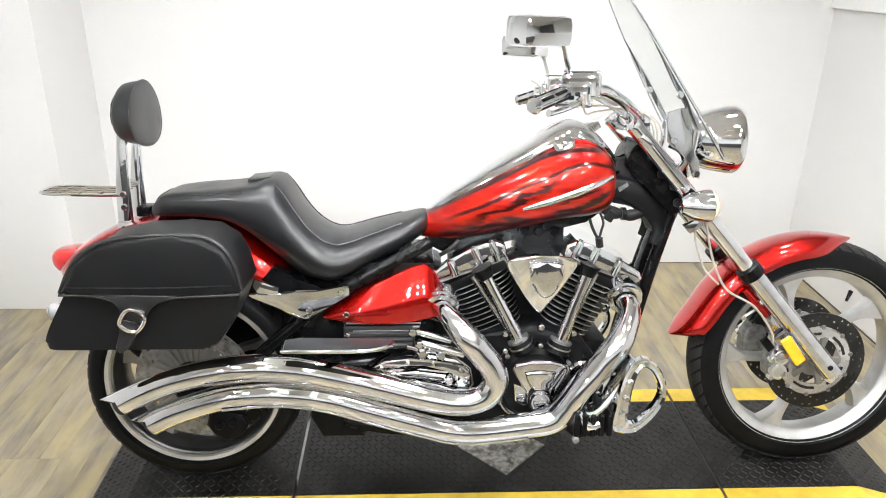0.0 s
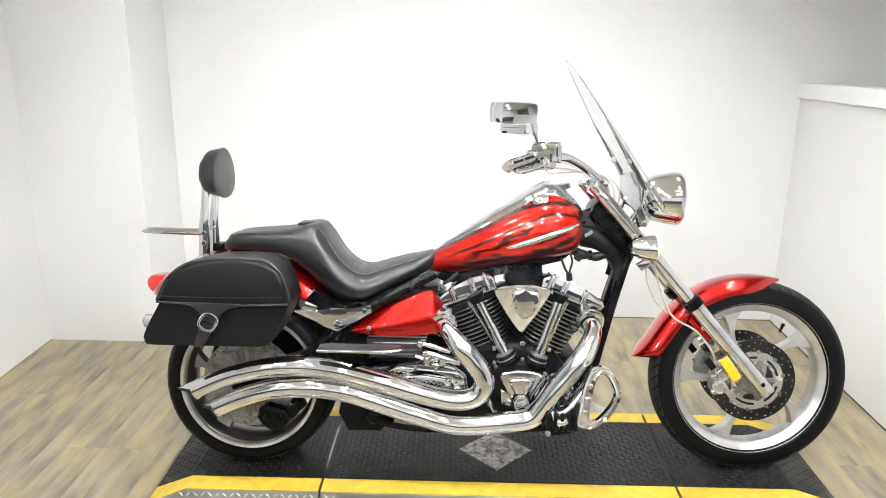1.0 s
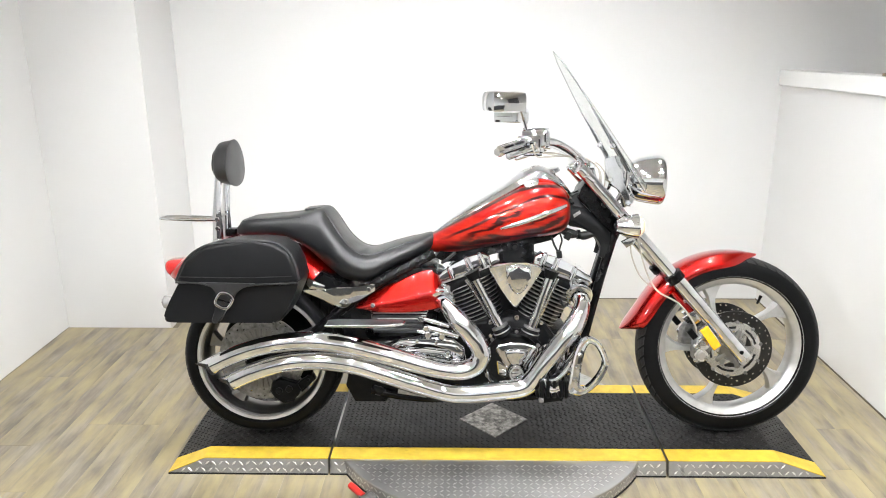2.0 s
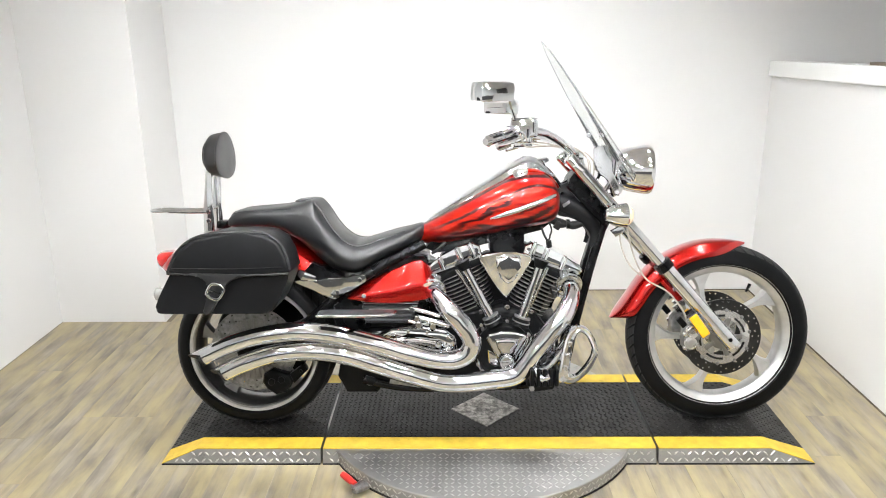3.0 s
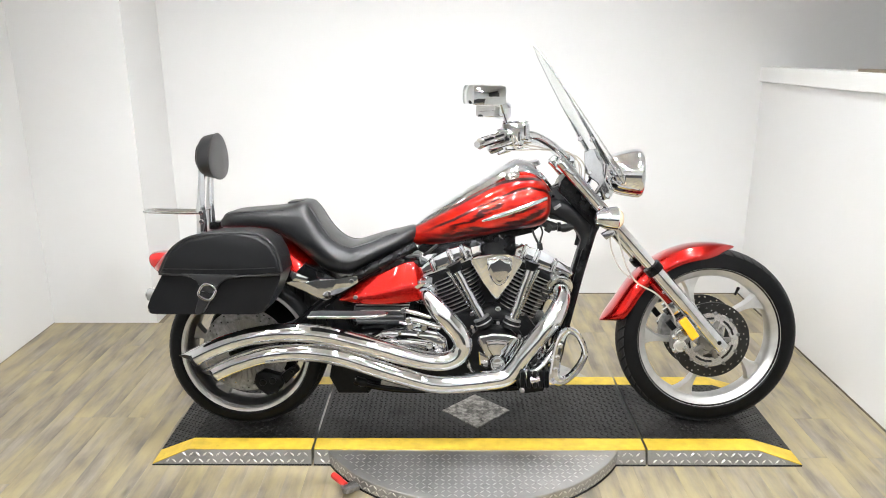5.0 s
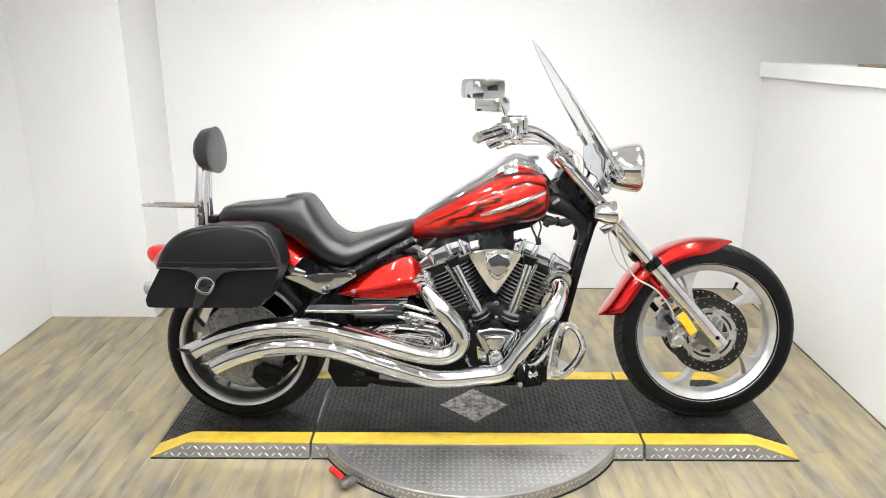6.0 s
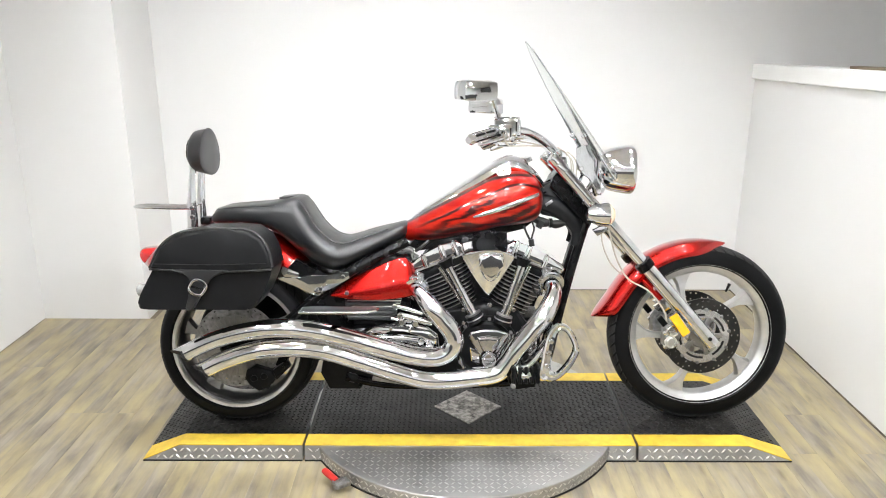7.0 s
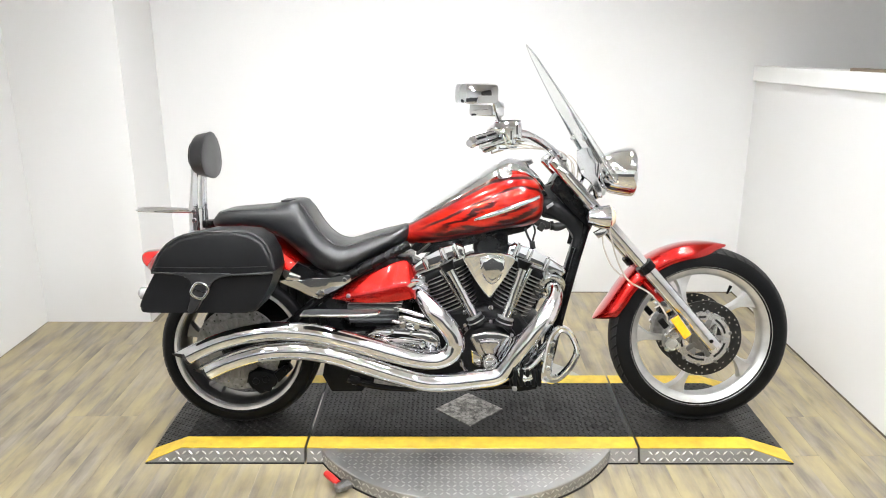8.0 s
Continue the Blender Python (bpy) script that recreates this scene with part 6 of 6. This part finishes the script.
part("control_bracket", prism([(1.040, 0.20), (1.045, 0.27), (1.12, 0.30), (1.16, 0.25), (1.14, 0.185), (1.07, 0.175)], 0.10, 0.20, 0.008), CAST, bike)
part("oil_cooler", box(1.10, 1.17, -0.10, 0.10, 0.26, 0.43, 0.012), CAST, bike)
part("alternator_cover", disc(0.055, -0.012, 0.012, 32, 0.006, at(1.095, -0.145, 0.335)), CHROME, bike)

# lever of the turntable, on the floor beside the disc
hx, hy = 0.430, -0.455
lever = part("lock_lever", box(-0.018, 0.035, -0.022, 0.022, -0.008, 0.008, 0.003, m=at(hx - OX, hy - OY, 0.030) @ pose(0, 0, 0, 0, 0, 35)), STEEL, lift, "steel foot lever with a red grip")
part("lever_hinge", tube([(hx - OX - 0.012, hy - OY - 0.022, 0.030), (hx - OX + 0.02, hy - OY + 0.025, 0.030)], 0.010, 12), STEEL, lever)
part("lever_grip", tube([(hx - OX - 0.01, hy - OY + 0.01, 0.034), (hx - OX - 0.045, hy - OY + 0.045, 0.040), (hx - OX - 0.062, hy - OY + 0.062, 0.042)], [0.011, 0.013, 0.011], 12, 4), GRIP_RED, lever, "red rubber grip")

# tread pattern: raised bars in alternate slants


def tread(name, inside, x0, x1, y0, y1, z, mat, parent, label, pitch, length, wide, high, both=True):
    verts, faces = [], []
    ny, nx = int((y1 - y0) / pitch), int((x1 - x0) / pitch)
    for iy in range(ny + 1):
        for ix in range(nx + 1):
            x, y = x0 + ix * pitch, y0 + iy * pitch
            if not inside(x, y):
                continue
            a = radians(45 if (ix + iy) % 2 else -45)
            zz = z(x, y) if callable(z) else z
            c, d = math.cos(a), math.sin(a)
            base = len(verts)
            for u, v, h in ((-1, 0, 0), (0, -1, 0), (1, 0, 0), (0, 1, 0), (-0.55, 0, 1), (0.55, 0, 1)):
                p, q = u * length / 2, v * wide / 2
                verts.append((x + p * c - q * d - OX, y + p * d + q * c - OY, zz + h * high))
            for f in ((0, 1, 4), (1, 5, 4), (1, 2, 5), (2, 3, 5), (3, 4, 5), (3, 0, 4)):
                faces.append([base + k for k in f])
    me = bpy.data.meshes.new(name)
    me.from_pydata(verts, [], faces)
    me.materials.append(mat)
    ob = new(name, me)
    ob.parent = parent
    return tagged(ob, label, kind="stuff")


tread("plate_tread", lambda x, y: (x - OX) ** 2 + (y - OY) ** 2 < 0.605 ** 2, 0.2, 1.55, -0.60, FRONT - 0.004, DECK - 0.0062, PLATE_BAR, lift, "raised bars of the steel tread plate", 0.0225, 0.0235, 0.0060, 0.0018)
tread("mat_tread", lambda x, y: abs(x - SPLIT_L) > 0.013 and abs(x - SPLIT_R) > 0.013 and abs(x - 0.896) + abs(y - 0.04) > 0.152, END_L + 0.012, END_R - 0.012, YIN + 0.008, YOUT - 0.008,
      lambda x, y: top_at(x) + 0.0038, MAT, lift, "raised bars of the black rubber mat", 0.0205, 0.021, 0.0080, 0.0026)

tread("diamond_tread", lambda x, y: abs(x - 0.896) + abs(y - 0.04) < 0.128, 0.75, 1.04, -0.11, 0.19, DECK + 0.0038, DIAMOND, lift, "raised bars of the steel diamond", 0.0165, 0.0155, 0.0045, 0.0014)

# tread bars on the steep front faces
verts, faces = [], []
for k in range(95):
    x = END_L + 0.03 + k * 0.0255
    for row in range(2):
        z = 0.016 + 0.024 * row
        xx = x + 0.0127 * row
        if z + 0.008 > top_at(xx) or abs(xx - SPLIT_L) < 0.02 or abs(xx - SPLIT_R) < 0.02 or 0.36 < xx < 1.40:
            continue
        a = radians(40 if (k + row) % 2 else -40)
        y = FRONT + 0.019 * z / DECK
        base = len(verts)
        for u, v, h in ((-1, 0, 0), (0, -1, 0), (1, 0, 0), (0, 1, 0), (-0.55, 0, 1), (0.55, 0, 1)):
            p, q = u * 0.0115, v * 0.0036
            verts.append((xx + p * math.cos(a) - q * math.sin(a) - OX, y - h * 0.0019 - OY + 0.30 * (p * math.sin(a) + q * math.cos(a)), z + p * math.sin(a) + q * math.cos(a)))
        for f in ((0, 1, 4), (1, 5, 4), (1, 2, 5), (2, 3, 5), (3, 4, 5), (3, 0, 4)):
            faces.append([base + j for j in f])
for k in range(96):
    a0 = math.pi * (1.0 + (k + 0.5) / 96)
    for row in range(2):
        z = 0.016 + 0.022 * row
        a1 = a0 + row * 0.016
        cx, cy = 0.6255 * math.cos(a1), 0.6255 * math.sin(a1)
        if cy + OY > FRONT - 0.004:
            continue
        t = Vector((-math.sin(a1), math.cos(a1), 0))
        nrm = Vector((math.cos(a1), math.sin(a1), 0))
        sl = radians(40 if (k + row) % 2 else -40)
        base = len(verts)
        for u, v, h in ((-1, 0, 0), (0, -1, 0), (1, 0, 0), (0, 1, 0), (-0.55, 0, 1), (0.55, 0, 1)):
            p, q = u * 0.0115, v * 0.0036
            w = Vector((cx, cy, z)) + t * (p * math.cos(sl) - q * math.sin(sl)) + Vector((0, 0, 1)) * (p * math.sin(sl) + q * math.cos(sl)) + nrm * (0.0019 * h)
            verts.append(tuple(w))
        for f in ((0, 1, 4), (1, 5, 4), (1, 2, 5), (2, 3, 5), (3, 4, 5), (3, 0, 4)):
            faces.append([base + j for j in f])
me = bpy.data.meshes.new("edge_tread")
me.from_pydata(verts, [], faces)
me.materials.append(PLATE_BAR)
ob = new("edge_tread", me)
ob.parent = lift
tagged(ob, "raised bars on the steel edges", kind="stuff")

# floor planks, laid towards the back wall
W, L = 0.152, 1.22
plank_meshes = {}


def plank_mesh(w, l):
    key = (round(w, 3), round(l, 3))
    if key not in plank_meshes:
        bm = box(-w / 2 + 0.0002, w / 2 - 0.0002, -l / 2 + 0.0002, l / 2 - 0.0002, -0.006, 0.0, 0.0005, 1)
        me = bpy.data.meshes.new("plank")
        bm.to_mesh(me)
        bm.free()
        me.materials.append(FLOOR)
        plank_meshes[key] = me
    return plank_meshes[key]


rng = random.Random(7)
for x0, x1, y_end in ((LEFT, RIGHT, NEAR), (LEFT - 3.0, LEFT, NEAR), (RIGHT, 5.0, NEAR)):
    x = x0
    while x < x1 - 0.01:
        w = min(W, x1 - x)
        y = -2.7 if x0 != LEFT else (JOG if x + w / 2 < JOG_X else BACK)
        first = True
        while y > y_end + 0.01:
            l = min(rng.choice((0.31, 0.61, 0.92, 1.22)) if first else L, y - y_end)
            first = False
            ob = new("plank", plank_mesh(w, l))
            ob.parent = floor
            ob.location = (x + w / 2, y - l / 2, 0)
            y -= l
        x += w
